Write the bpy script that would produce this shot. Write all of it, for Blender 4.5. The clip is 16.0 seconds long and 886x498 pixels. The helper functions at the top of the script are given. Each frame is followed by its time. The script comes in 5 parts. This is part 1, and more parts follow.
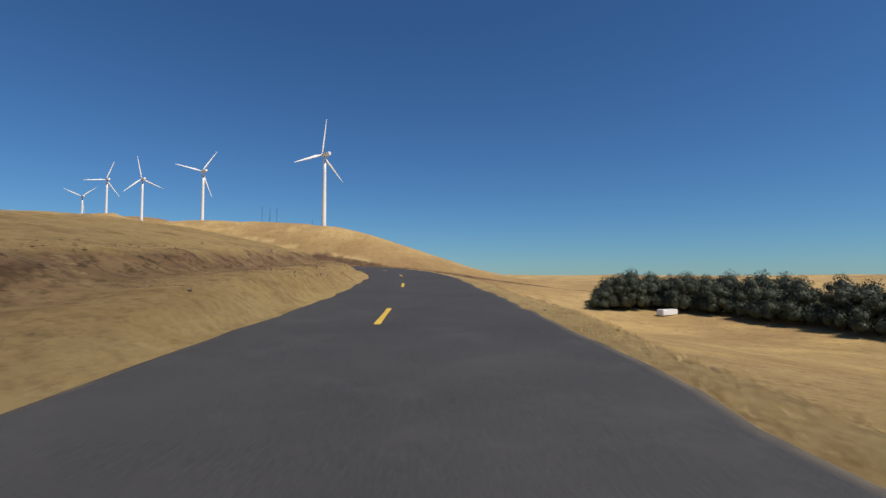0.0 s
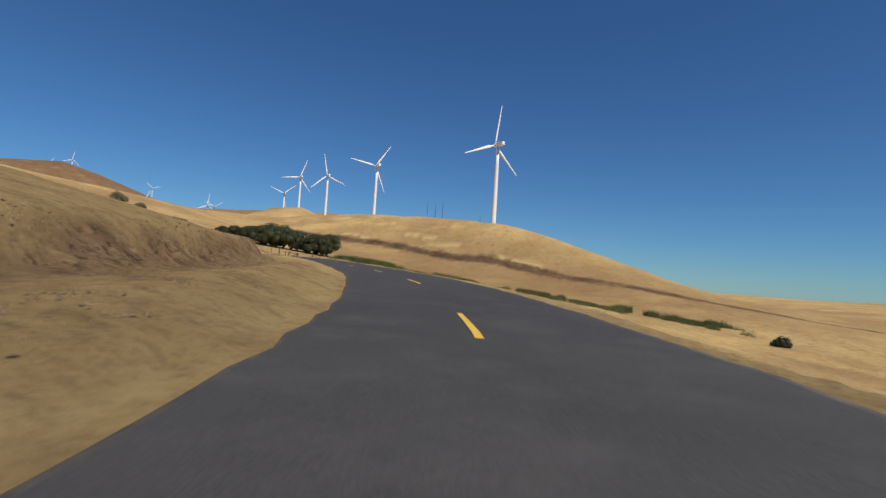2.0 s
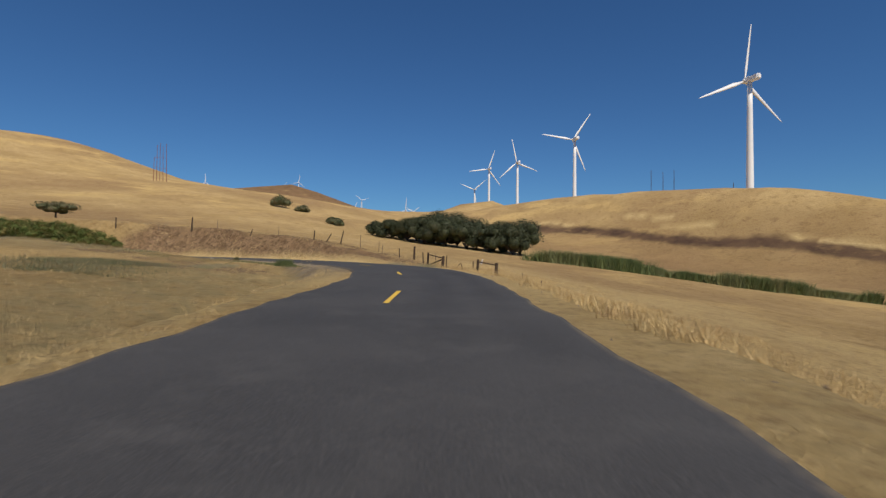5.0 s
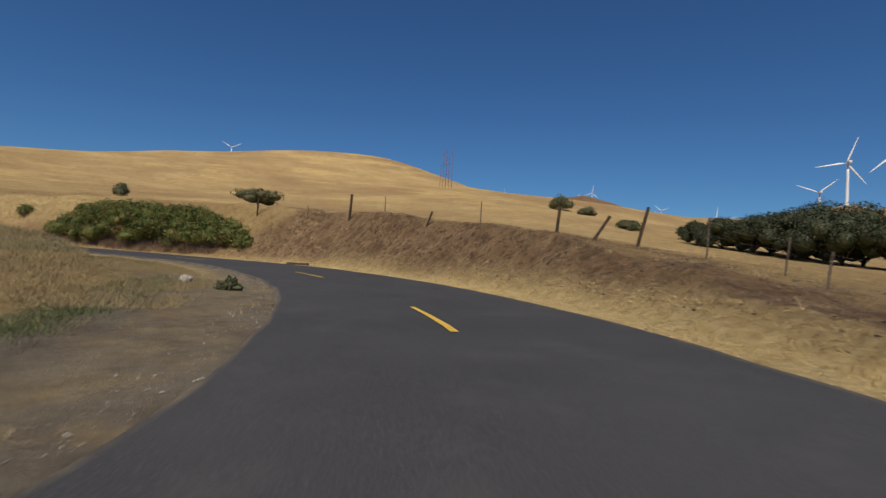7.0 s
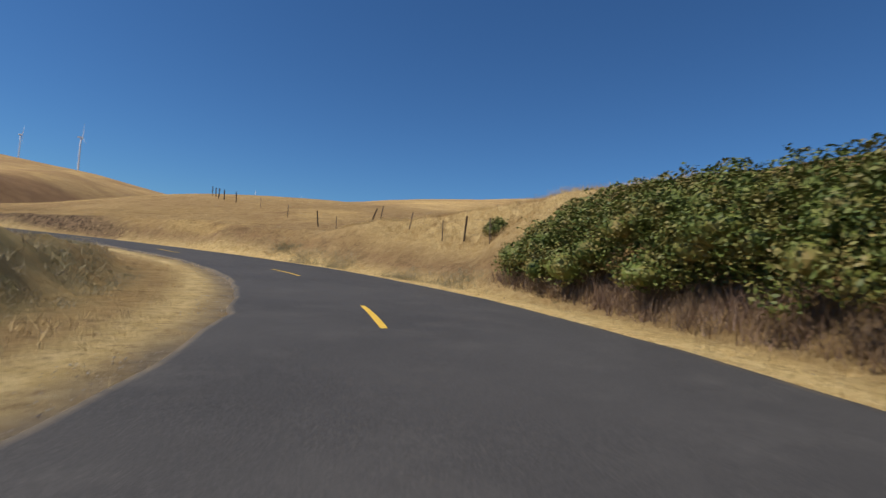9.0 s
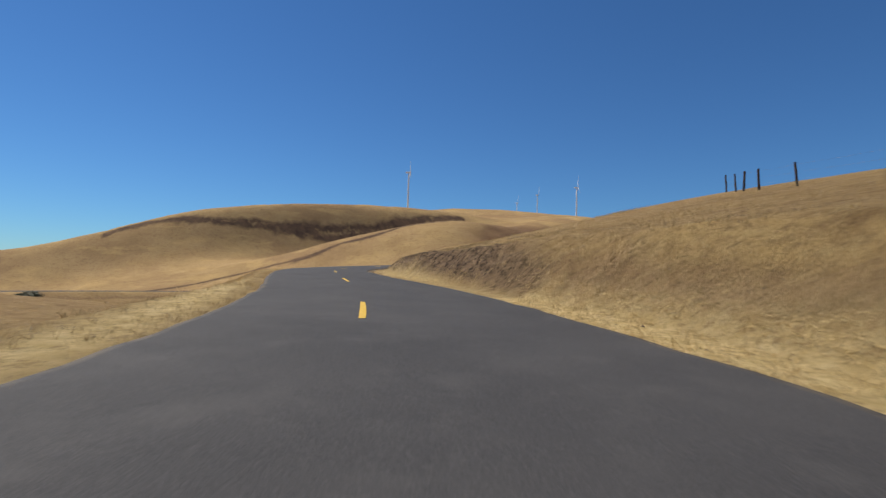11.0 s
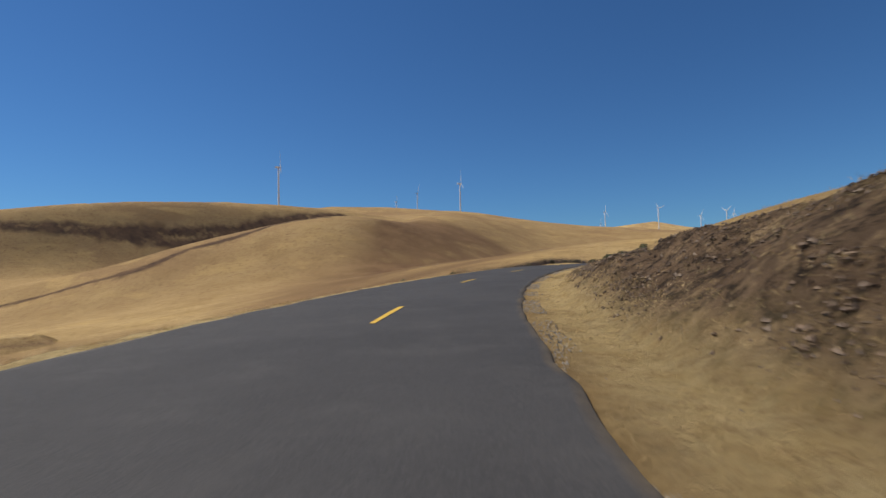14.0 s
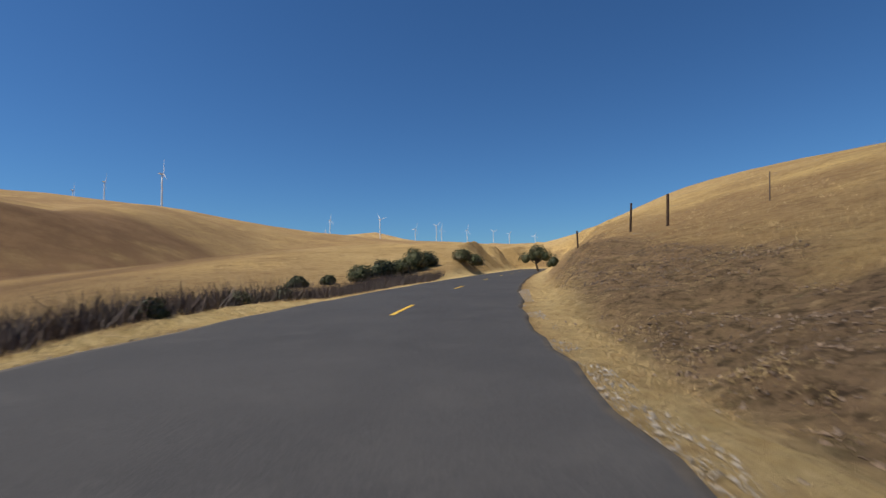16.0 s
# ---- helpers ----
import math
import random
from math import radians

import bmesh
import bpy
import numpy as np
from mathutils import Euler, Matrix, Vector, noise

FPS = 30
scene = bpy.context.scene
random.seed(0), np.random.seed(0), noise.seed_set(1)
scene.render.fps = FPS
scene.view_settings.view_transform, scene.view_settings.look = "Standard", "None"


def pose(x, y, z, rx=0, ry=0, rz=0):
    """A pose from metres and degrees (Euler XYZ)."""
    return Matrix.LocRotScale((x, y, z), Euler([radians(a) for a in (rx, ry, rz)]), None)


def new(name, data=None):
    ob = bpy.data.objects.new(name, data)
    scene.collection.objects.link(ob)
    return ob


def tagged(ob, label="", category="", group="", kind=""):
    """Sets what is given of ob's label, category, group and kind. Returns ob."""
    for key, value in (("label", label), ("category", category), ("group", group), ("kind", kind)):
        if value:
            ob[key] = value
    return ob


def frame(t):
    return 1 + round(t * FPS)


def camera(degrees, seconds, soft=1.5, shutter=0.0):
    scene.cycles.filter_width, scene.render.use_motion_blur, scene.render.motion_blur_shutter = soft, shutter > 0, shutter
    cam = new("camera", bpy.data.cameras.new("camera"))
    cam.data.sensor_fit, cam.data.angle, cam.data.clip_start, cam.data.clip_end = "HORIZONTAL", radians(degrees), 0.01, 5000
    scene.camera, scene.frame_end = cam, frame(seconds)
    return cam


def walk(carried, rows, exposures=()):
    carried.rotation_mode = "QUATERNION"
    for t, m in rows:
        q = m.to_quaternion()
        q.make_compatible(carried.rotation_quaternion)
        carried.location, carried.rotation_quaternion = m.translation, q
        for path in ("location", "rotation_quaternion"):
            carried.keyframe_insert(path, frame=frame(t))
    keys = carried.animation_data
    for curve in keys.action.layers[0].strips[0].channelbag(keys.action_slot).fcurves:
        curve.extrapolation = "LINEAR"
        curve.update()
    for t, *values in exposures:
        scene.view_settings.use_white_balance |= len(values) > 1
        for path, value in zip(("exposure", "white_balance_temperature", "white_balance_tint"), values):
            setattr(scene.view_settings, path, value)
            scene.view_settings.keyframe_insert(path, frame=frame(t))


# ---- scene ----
# ---------------------------------------------------------------- camera
cam = camera(81.8, 16.0, soft=1.35, shutter=0.1)
ROWS = (
    (0.0, 0.00, 0.00, 1.15, 2.79, -0.22, 3.19),
    (0.5, -1.14, 13.82, 1.49, 2.32, -1.46, 6.59),
    (1.0, -3.08, 27.31, 1.88, 2.19, -2.75, 10.22),
    (1.5, -5.98, 40.36, 2.29, 2.18, -3.70, 15.40),
    (2.0, -10.16, 52.71, 2.73, 2.60, -3.90, 22.41),
    (2.5, -15.62, 64.14, 3.13, 2.97, -3.48, 28.84),
    (3.0, -21.97, 74.59, 3.46, 2.69, -3.15, 33.68),
    (3.5, -28.64, 84.30, 3.73, 2.23, -1.91, 35.47),
    (4.0, -35.43, 93.35, 3.97, 1.76, -0.92, 38.64),
    (4.5, -42.43, 101.67, 4.19, 1.35, -0.48, 41.81),
    (5.0, -49.57, 109.34, 4.42, 1.11, -0.52, 44.20),
    (5.5, -56.80, 116.75, 4.63, 1.93, -0.76, 45.07),
    (6.0, -64.84, 123.79, 4.81, 1.90, -0.14, 52.68),
    (6.5, -73.49, 128.91, 4.95, 1.20, -2.29, 64.00),
    (7.0, -82.74, 132.02, 5.08, 1.49, -3.07, 76.08),
    (7.5, -92.21, 133.06, 5.23, 1.49, -3.31, 88.67),
    (8.0, -101.30, 131.78, 5.41, 1.45, -3.65, 104.32),
    (8.5, -109.54, 128.21, 5.57, 2.12, -3.74, 119.83),
    (9.0, -116.28, 122.82, 5.67, 2.07, -4.10, 135.74),
    (9.5, -121.44, 115.76, 5.80, 2.08, -4.94, 151.09),
    (10.0, -124.59, 107.63, 6.05, 2.46, -5.23, 166.02),
    (10.5, -125.99, 98.71, 6.36, 2.69, -3.38, 176.12),
    (11.0, -125.78, 89.49, 6.69, 2.76, -1.48, 186.66),
    (11.5, -123.86, 80.19, 7.02, 2.72, -0.17, 196.57),
    (12.0, -120.51, 70.92, 7.34, 2.63, 0.62, 202.50),
    (12.5, -116.58, 61.44, 7.63, 2.56, 1.02, 201.55),
    (13.0, -113.51, 51.22, 7.89, 2.47, 0.90, 191.52),
    (13.5, -112.28, 40.19, 8.17, 2.78, 1.12, 181.64),
    (14.0, -112.87, 28.67, 8.50, 2.92, 1.57, 173.02),
    (14.5, -115.13, 16.97, 8.89, 2.51, 2.18, 165.63),
    (15.0, -118.89, 5.31, 9.32, 2.42, 2.82, 158.88),
    (15.5, -124.22, -6.07, 9.80, 2.26, 2.28, 151.15),
    (16.0, -131.26, -16.83, 10.28, 3.06, 1.13, 142.73),
)
walk(cam, [(r[0], pose(r[1], r[2], r[3], 90 + r[4], r[5], r[6])) for r in ROWS],
     exposures=((0.0, -0.08), (3.5, -0.12), (5.5, -0.2), (6.3, -0.15), (7.2, -0.35), (8.5, 0.0), (10.0, 0.1), (12.5, 0.0), (13.5, -0.1), (15.0, 0.05), (16.0, 0.05)))

# ---------------------------------------------------------------- light
SUN_AZ, SUN_EL = 115.0, 54.0          # degrees from +y towards +x, and above the ground
world = bpy.data.worlds.new("world")
scene.world = world
world.use_nodes = True
wn = world.node_tree
sky = wn.nodes.new("ShaderNodeTexSky")
sky.sky_type = 'NISHITA'
sky.sun_disc = False
sky.sun_elevation, sky.sun_rotation = radians(SUN_EL), radians(SUN_AZ)
sky.altitude, sky.air_density, sky.dust_density, sky.ozone_density = 400, 1.0, 0.0, 3.0
bg = wn.nodes["Background"]
bg.inputs["Strength"].default_value = 0.06
deep = wn.nodes.new("ShaderNodeHueSaturation")
deep.inputs["Saturation"].default_value = 1.0
wn.links.new(sky.outputs[0], deep.inputs["Color"])
tint = wn.nodes.new("ShaderNodeMix")
tint.data_type, tint.blend_type = 'RGBA', 'MULTIPLY'
tint.inputs[0].default_value = 1.0
tint.inputs[7].default_value = (0.55, 0.95, 1.35, 1)
wn.links.new(deep.outputs[0], tint.inputs[6])
wn.links.new(tint.outputs[2], bg.inputs["Color"])
sun = new("sun", bpy.data.lights.new("sun", 'SUN'))
sun.data.energy, sun.data.angle, sun.data.color = 4.8, radians(0.53), (1.0, 0.9, 0.77)
sd = Vector((math.sin(radians(SUN_AZ)) * math.cos(radians(SUN_EL)), math.cos(radians(SUN_AZ)) * math.cos(radians(SUN_EL)), math.sin(radians(SUN_EL))))
sun.matrix_world = Matrix.Translation((0, 0, 300)) @ sd.to_track_quat("Z", "Y").to_matrix().to_4x4()


# ---------------------------------------------------------------- materials
class Mat:
    """A small writer of node materials in world-sized object coordinates."""

    def __init__(self, name, rough=0.9, spec=0.2, metal=0.0):
        self.m = bpy.data.materials.new(name)
        self.m.use_nodes = True
        self.t = self.m.node_tree
        self.b = self.t.nodes["Principled BSDF"]
        self.b.inputs["Roughness"].default_value = rough
        self.b.inputs["Specular IOR Level"].default_value = spec
        self.b.inputs["Metallic"].default_value = metal
        self.co = self.t.nodes.new("ShaderNodeTexCoord").outputs["Object"]

    def put(self, socket, value):
        if isinstance(value, bpy.types.NodeSocket):
            self.t.links.new(value, socket)
        elif isinstance(value, tuple) and len(value) == 3 and len(socket.default_value) == 4:
            socket.default_value = (*value, 1)
        else:
            socket.default_value = value

    def noise(self, scale, detail=4.0, rough=0.55, stretch=None, lo=0.35, hi=0.65, offset=(0, 0, 0)):
        co = self.co
        if stretch or offset != (0, 0, 0):
            mp = self.t.nodes.new("ShaderNodeMapping")
            self.t.links.new(co, mp.inputs["Vector"])
            mp.inputs["Scale"].default_value = stretch or (1, 1, 1)
            mp.inputs["Location"].default_value = offset
            co = mp.outputs[0]
        n = self.t.nodes.new("ShaderNodeTexNoise")
        self.t.links.new(co, n.inputs["Vector"])
        n.inputs["Scale"].default_value, n.inputs["Detail"].default_value, n.inputs["Roughness"].default_value = scale, detail, rough
        r = self.t.nodes.new("ShaderNodeMapRange")
        r.inputs["From Min"].default_value, r.inputs["From Max"].default_value = lo, hi
        self.t.links.new(n.outputs["Fac"], r.inputs["Value"])
        return r.outputs[0]

    def attr(self, name):
        a = self.t.nodes.new("ShaderNodeAttribute")
        a.attribute_name = name
        return a.outputs["Fac"]

    def random(self):
        return self.t.nodes.new("ShaderNodeObjectInfo").outputs["Random"]

    def island(self):
        return self.t.nodes.new("ShaderNodeNewGeometry").outputs["Random Per Island"]

    def mix(self, f, a, b, kind='MIX'):
        n = self.t.nodes.new("ShaderNodeMix")
        n.data_type, n.blend_type = 'RGBA', kind
        self.put(n.inputs[0], f), self.put(n.inputs[6], a), self.put(n.inputs[7], b)
        return n.outputs[2]

    def math(self, op, a, b=0.0):
        n = self.t.nodes.new("ShaderNodeMath")
        n.operation = op
        n.use_clamp = True
        self.put(n.inputs[0], a), self.put(n.inputs[1], b)
        return n.outputs[0]

    def colour(self, c):
        self.put(self.b.inputs["Base Color"], c)
        return self

    def bump(self, h, strength=0.4, dist=0.05):
        n = self.t.nodes.new("ShaderNodeBump")
        n.inputs["Strength"].default_value, n.inputs["Distance"].default_value = strength, dist
        self.t.links.new(h, n.inputs["Height"])
        self.t.links.new(n.outputs[0], self.b.inputs["Normal"])
        return self


def mat_ground():
    m = Mat("dry_grassland", 0.95, 0.1)
    gold = m.mix(m.noise(0.05, 6, 0.65), (0.4, 0.265, 0.105), (0.58, 0.41, 0.185))
    gold = m.mix(m.noise(0.014, 5, 0.6, lo=0.45, hi=0.62), gold, (0.32, 0.2, 0.092))
    gold = m.mix(m.noise(0.03, 5, 0.6, stretch=(1, 1, 4), lo=0.52, hi=0.66, offset=(40, 9, 0)), gold, (0.62, 0.43, 0.17))
    gold = m.mix(m.noise(1.2, 6, 0.75, lo=0.35, hi=0.75), gold, m.mix(0.5, gold, (0.66, 0.5, 0.24)))
    gold = m.mix(m.noise(0.45, 6, 0.75, lo=0.52, hi=0.74), gold, (0.25, 0.155, 0.07))
    gold = m.mix(m.noise(6.0, 4, 0.8, lo=0.5, hi=0.8), gold, m.mix(0.5, gold, (0.1, 0.06, 0.03)))
    gold = m.mix(m.noise(2.4, 6, 0.8, lo=0.5, hi=0.66, offset=(2, 9, 4)), gold, m.mix(0.55, gold, (0.16, 0.1, 0.05)))
    soil = m.mix(m.noise(0.8, 6, 0.7), (0.235, 0.142, 0.078), (0.41, 0.27, 0.155))
    soil = m.mix(m.noise(3.2, 6, 0.75, lo=0.49, hi=0.6), soil, (0.075, 0.046, 0.028))
    soil = m.mix(m.noise(1.7, 6, 0.75, lo=0.55, hi=0.66, offset=(5, 3, 1)), soil, (0.5, 0.36, 0.18))
    soil = m.mix(m.noise(0.25, 4, 0.6, lo=0.5, hi=0.7), soil, (0.28, 0.17, 0.09))
    soil = m.mix(m.noise(1.0, 6, 0.75, lo=0.5, hi=0.62, offset=(11, 4, 2)), soil, (0.13, 0.08, 0.048))
    dark = m.mix(m.noise(0.9, 6, 0.7), (0.15, 0.1, 0.062), (0.31, 0.21, 0.125))
    dark = m.mix(m.noise(3.0, 6, 0.75, lo=0.48, hi=0.6), dark, (0.05, 0.037, 0.027))
    dark = m.mix(m.noise(1.9, 6, 0.75, lo=0.55, hi=0.66, offset=(7, 2, 1)), dark, (0.44, 0.31, 0.17))
    soil = m.mix(m.attr("dark"), soil, dark)
    brown = m.mix(m.noise(0.06, 6, 0.7), (0.15, 0.09, 0.046), (0.24, 0.148, 0.074))
    straw = m.mix(m.noise(2.2, 6, 0.75), (0.6, 0.44, 0.18), (0.84, 0.67, 0.34))
    straw = m.mix(m.noise(4.5, 6, 0.85, lo=0.5, hi=0.66, offset=(8, 1, 6)), straw, (0.33, 0.22, 0.1))
    band = m.mix(m.noise(0.12, 5, 0.6), (0.08, 0.05, 0.034), (0.16, 0.1, 0.058))
    green = m.mix(m.noise(1.5, 5, 0.7), (0.19, 0.18, 0.09), (0.34, 0.29, 0.155))
    dirt = m.mix(m.noise(1.1, 6, 0.7), (0.19, 0.155, 0.115), (0.33, 0.275, 0.2))
    ragged = m.noise(1.6, 5, 0.7, lo=0.2, hi=0.8)
    sf = m.math('MULTIPLY', m.attr("soil"), m.math('ADD', ragged, 0.9))
    c = m.mix(sf, gold, soil)
    c = m.mix(m.math('MULTIPLY', m.attr("brown"), m.noise(0.03, 6, 0.65, lo=0.15, hi=0.45)), c, brown)
    c = m.mix(m.math('MULTIPLY', m.attr("band"), m.noise(0.09, 5, 0.65, lo=0.2, hi=0.45)), c, band)
    c = m.mix(m.math('MULTIPLY', m.attr("green"), m.noise(0.6, 5, 0.7, lo=0.25, hi=0.6)), c, green)
    c = m.mix(m.math('MULTIPLY', m.attr("dirt"), m.noise(0.9, 5, 0.7, lo=0.2, hi=0.5)), c, dirt)
    c = m.mix(m.math('MULTIPLY', m.attr("straw"), m.noise(0.9, 5, 0.7, lo=0.1, hi=0.38)), c, straw)
    m.colour(c)
    relief = m.math('ADD', m.math('MULTIPLY', m.noise(2.6, 4, 0.6), 0.25), m.math('MULTIPLY', m.noise(12.0, 6, 0.85), 0.55))
    flat = m.math('SUBTRACT', 1.0, m.math('MULTIPLY', m.attr("straw"), 0.45))
    m.bump(m.math('MULTIPLY', relief, flat), 0.85, 0.17)
    return m.m


def mat_asphalt():
    m = Mat("worn_asphalt", 0.82, 0.3)
    c = m.mix(m.noise(0.25, 5, 0.6), (0.034, 0.034, 0.035), (0.052, 0.051, 0.051))
    c = m.mix(m.noise(0.9, 5, 0.7, stretch=(1, 1, 1), lo=0.5, hi=0.75, offset=(3, 8, 0)), c, (0.066, 0.064, 0.062))
    c = m.mix(m.noise(45, 3, 0.8, lo=0.45, hi=0.8), c, (0.1, 0.096, 0.092))
    c = m.mix(m.math('MULTIPLY', m.attr("edge"), m.noise(1.5, 5, 0.7, lo=0.35, hi=0.65)), c, (0.17, 0.135, 0.09))
    c = m.mix(m.math('MULTIPLY', m.attr("track"), 0.45), c, (0.024, 0.023, 0.024))
    m.colour(c)
    m.bump(m.noise(60, 4, 0.8), 0.35, 0.01)
    return m.m


def mat_plain(name, a, b, scale=3.0, rough=0.8, spec=0.25, bump=0.2, metal=0.0, stretch=None):
    m = Mat(name, rough, spec, metal)
    m.colour(m.mix(m.noise(scale, 5, 0.65, stretch=stretch), a, b))
    if bump:
        m.bump(m.noise(scale * 4, 5, 0.7, stretch=stretch), bump, 0.02)
    return m.m


def mat_leaf(name, a, b, c, scale=0.8):
    m = Mat(name, 0.6, 0.3)
    k = m.mix(m.island(), a, b)
    k = m.mix(m.noise(scale, 3, 0.6, lo=0.45, hi=0.7), k, c)
    m.colour(k)
    return m.m


GROUND = mat_ground()
ASPHALT = mat_asphalt()
YELLOW = mat_plain("yellow_road_paint", (0.55, 0.34, 0.03), (0.72, 0.5, 0.09), 9.0, 0.7)
WHITE = mat_plain("white_painted_steel", (0.78, 0.79, 0.8), (0.84, 0.84, 0.84), 0.3, 0.4, 0.4, 0)
WOOD = mat_plain("weathered_wood", (0.035, 0.024, 0.018), (0.12, 0.085, 0.06), 6.0, 0.95, 0.1, 0.5, stretch=(4, 4, 0.6))
STEEL = mat_plain("rusty_steel", (0.09, 0.06, 0.045), (0.2, 0.16, 0.13), 12.0, 0.75, 0.3, 0.2, 0.3)
WIRE = mat_plain("galvanised_wire", (0.18, 0.16, 0.14), (0.3, 0.28, 0.25), 10.0, 0.6, 0.4, 0, 0.6)
RUST = mat_plain("red_brown_steel", (0.16, 0.06, 0.04), (0.3, 0.13, 0.09), 3.0, 0.7, 0.3, 0.1, 0.2)
BARK = mat_plain("bark", (0.05, 0.036, 0.026), (0.14, 0.11, 0.08), 5.0, 0.95, 0.1, 0.6)
LEAF_OAK = mat_leaf("oak_leaves", (0.02, 0.03, 0.013), (0.05, 0.062, 0.024), (0.065, 0.066, 0.03))
LEAF_WOOD = mat_leaf("valley_wood_leaves", (0.035, 0.047, 0.03), (0.062, 0.076, 0.047), (0.075, 0.08, 0.05), 0.1)
LEAF_BRAMBLE = mat_leaf("bramble_leaves", (0.045, 0.075, 0.014), (0.15, 0.18, 0.04), (0.23, 0.17, 0.055), 1.6)
LEAF_SCRUB = mat_leaf("scrub_leaves", (0.04, 0.055, 0.02), (0.1, 0.105, 0.045), (0.13, 0.105, 0.05))
REED = mat_leaf("reeds", (0.065, 0.095, 0.03), (0.16, 0.19, 0.065), (0.22, 0.21, 0.095), 0.12)
GREEN = mat_leaf("dull_green_weeds", (0.08, 0.09, 0.04), (0.17, 0.165, 0.08), (0.24, 0.2, 0.11), 0.6)
VERDURE = mat_leaf("green_grass_blades", (0.06, 0.08, 0.028), (0.14, 0.16, 0.055), (0.2, 0.18, 0.08), 0.5)
GRASS = mat_leaf("straw_blades", (0.46, 0.32, 0.13), (0.7, 0.53, 0.26), (0.36, 0.24, 0.11), 0.35)
STRAW = mat_leaf("bright_straw", (0.62, 0.45, 0.18), (0.86, 0.68, 0.34), (0.5, 0.35, 0.14), 0.8)
TUSSOCK = mat_leaf("olive_tan_tussocks", (0.2, 0.155, 0.075), (0.42, 0.31, 0.14), (0.24, 0.2, 0.1), 0.7)
WEED = mat_leaf("grey_weed", (0.26, 0.225, 0.13), (0.42, 0.35, 0.21), (0.21, 0.2, 0.1), 0.5)
DEAD = mat_leaf("dry_brown_stems", (0.11, 0.075, 0.05), (0.28, 0.19, 0.115), (0.16, 0.1, 0.07), 0.5)
BRUSH = mat_leaf("dead_brush", (0.05, 0.037, 0.034), (0.13, 0.095, 0.08), (0.075, 0.065, 0.05), 0.5)
SOIL = mat_leaf("dry_clods", (0.09, 0.064, 0.045), (0.23, 0.162, 0.105), (0.15, 0.105, 0.07), 1.5)
RUBBLE = mat_plain("broken_asphalt_crumbs", (0.26, 0.23, 0.19), (0.55, 0.49, 0.4), 9.0, 0.9, 0.2, 0.4)
STONE = mat_plain("field_stone", (0.2, 0.15, 0.11), (0.36, 0.29, 0.22), 4.0, 0.9, 0.2, 0.5)

# ---------------------------------------------------------------- the lie of the land
PLAN = (
    (-33.72, -90.34), (-25.66, -80.38), (-18.68, -69.88), (-12.82, -58.90), (-8.11, -47.54), (-4.57, -35.89), (-2.21, -24.03),
    (-1.05, -12.06), (-1.09, -0.06), (-1.99, 11.91), (-3.35, 23.83), (-5.09, 35.70), (-8.03, 47.33), (-12.58, 58.42),
    (-18.44, 68.88), (-25.27, 78.75), (-32.59, 88.26), (-40.23, 97.51), (-48.21, 106.47), (-56.36, 115.27), (-64.94, 123.65),
    (-75.19, 129.81), (-86.75, 132.89), (-98.69, 132.53), (-109.79, 128.15), (-118.68, 120.18), (-124.29, 109.64), (-126.18, 97.83),
    (-125.22, 85.89), (-121.80, 74.41), (-117.05, 63.39), (-112.92, 52.14), (-110.99, 40.31), (-111.11, 28.33), (-113.22, 16.53),
    (-116.95, 5.13), (-122.10, -5.70), (-128.52, -15.83), (-136.12, -25.11), (-144.50, -33.70), (-153.27, -41.89), (-162.24, -49.85),
    (-171.33, -57.69), (-180.48, -65.46), (-189.65, -73.19), (-198.85, -80.90), (-208.05, -88.60), (-217.26, -96.30), (-226.47, -103.99),
)
LEVEL = (
    -2.00, -1.75, -1.50, -1.25, -1.00, -0.75, -0.50, -0.25, 0.00, 0.29, 0.63, 0.99,
    1.38, 1.78, 2.14, 2.44, 2.70, 2.94, 3.20, 3.46, 3.66, 3.83, 3.99, 4.21,
    4.42, 4.56, 4.83, 5.24, 5.67, 6.07, 6.42, 6.72, 7.01, 7.35, 7.74, 8.15,
    8.59, 9.05, 9.32, 9.56, 9.80, 10.04, 10.28, 10.52, 10.76, 11.00, 11.24, 11.48,
    11.72,
)


def spline(knots, per=12):
    k, out = np.asarray(knots, float), []
    for i in range(len(k) - 1):
        p1, p2 = k[i], k[i + 1]
        p0 = k[i - 1] if i else 2 * p1 - p2
        p3 = k[i + 2] if i < len(k) - 2 else 2 * p2 - p1
        for j in range(per):
            f = j / per
            out.append(0.5 * (2 * p1 + (p2 - p0) * f + (2 * p0 - 5 * p1 + 4 * p2 - p3) * f * f + (-p0 + 3 * p1 - 3 * p2 + p3) * f ** 3))
    out.append(k[-1])
    return np.array(out)


LINE = spline([(x, y, z) for (x, y), z in zip(PLAN, LEVEL)])
TAN = np.gradient(LINE[:, :2], axis=0)
TAN /= np.linalg.norm(TAN, axis=1)[:, None]
ARC = np.concatenate([[0], np.cumsum(np.linalg.norm(np.diff(LINE[:, :2], axis=0), axis=1))])


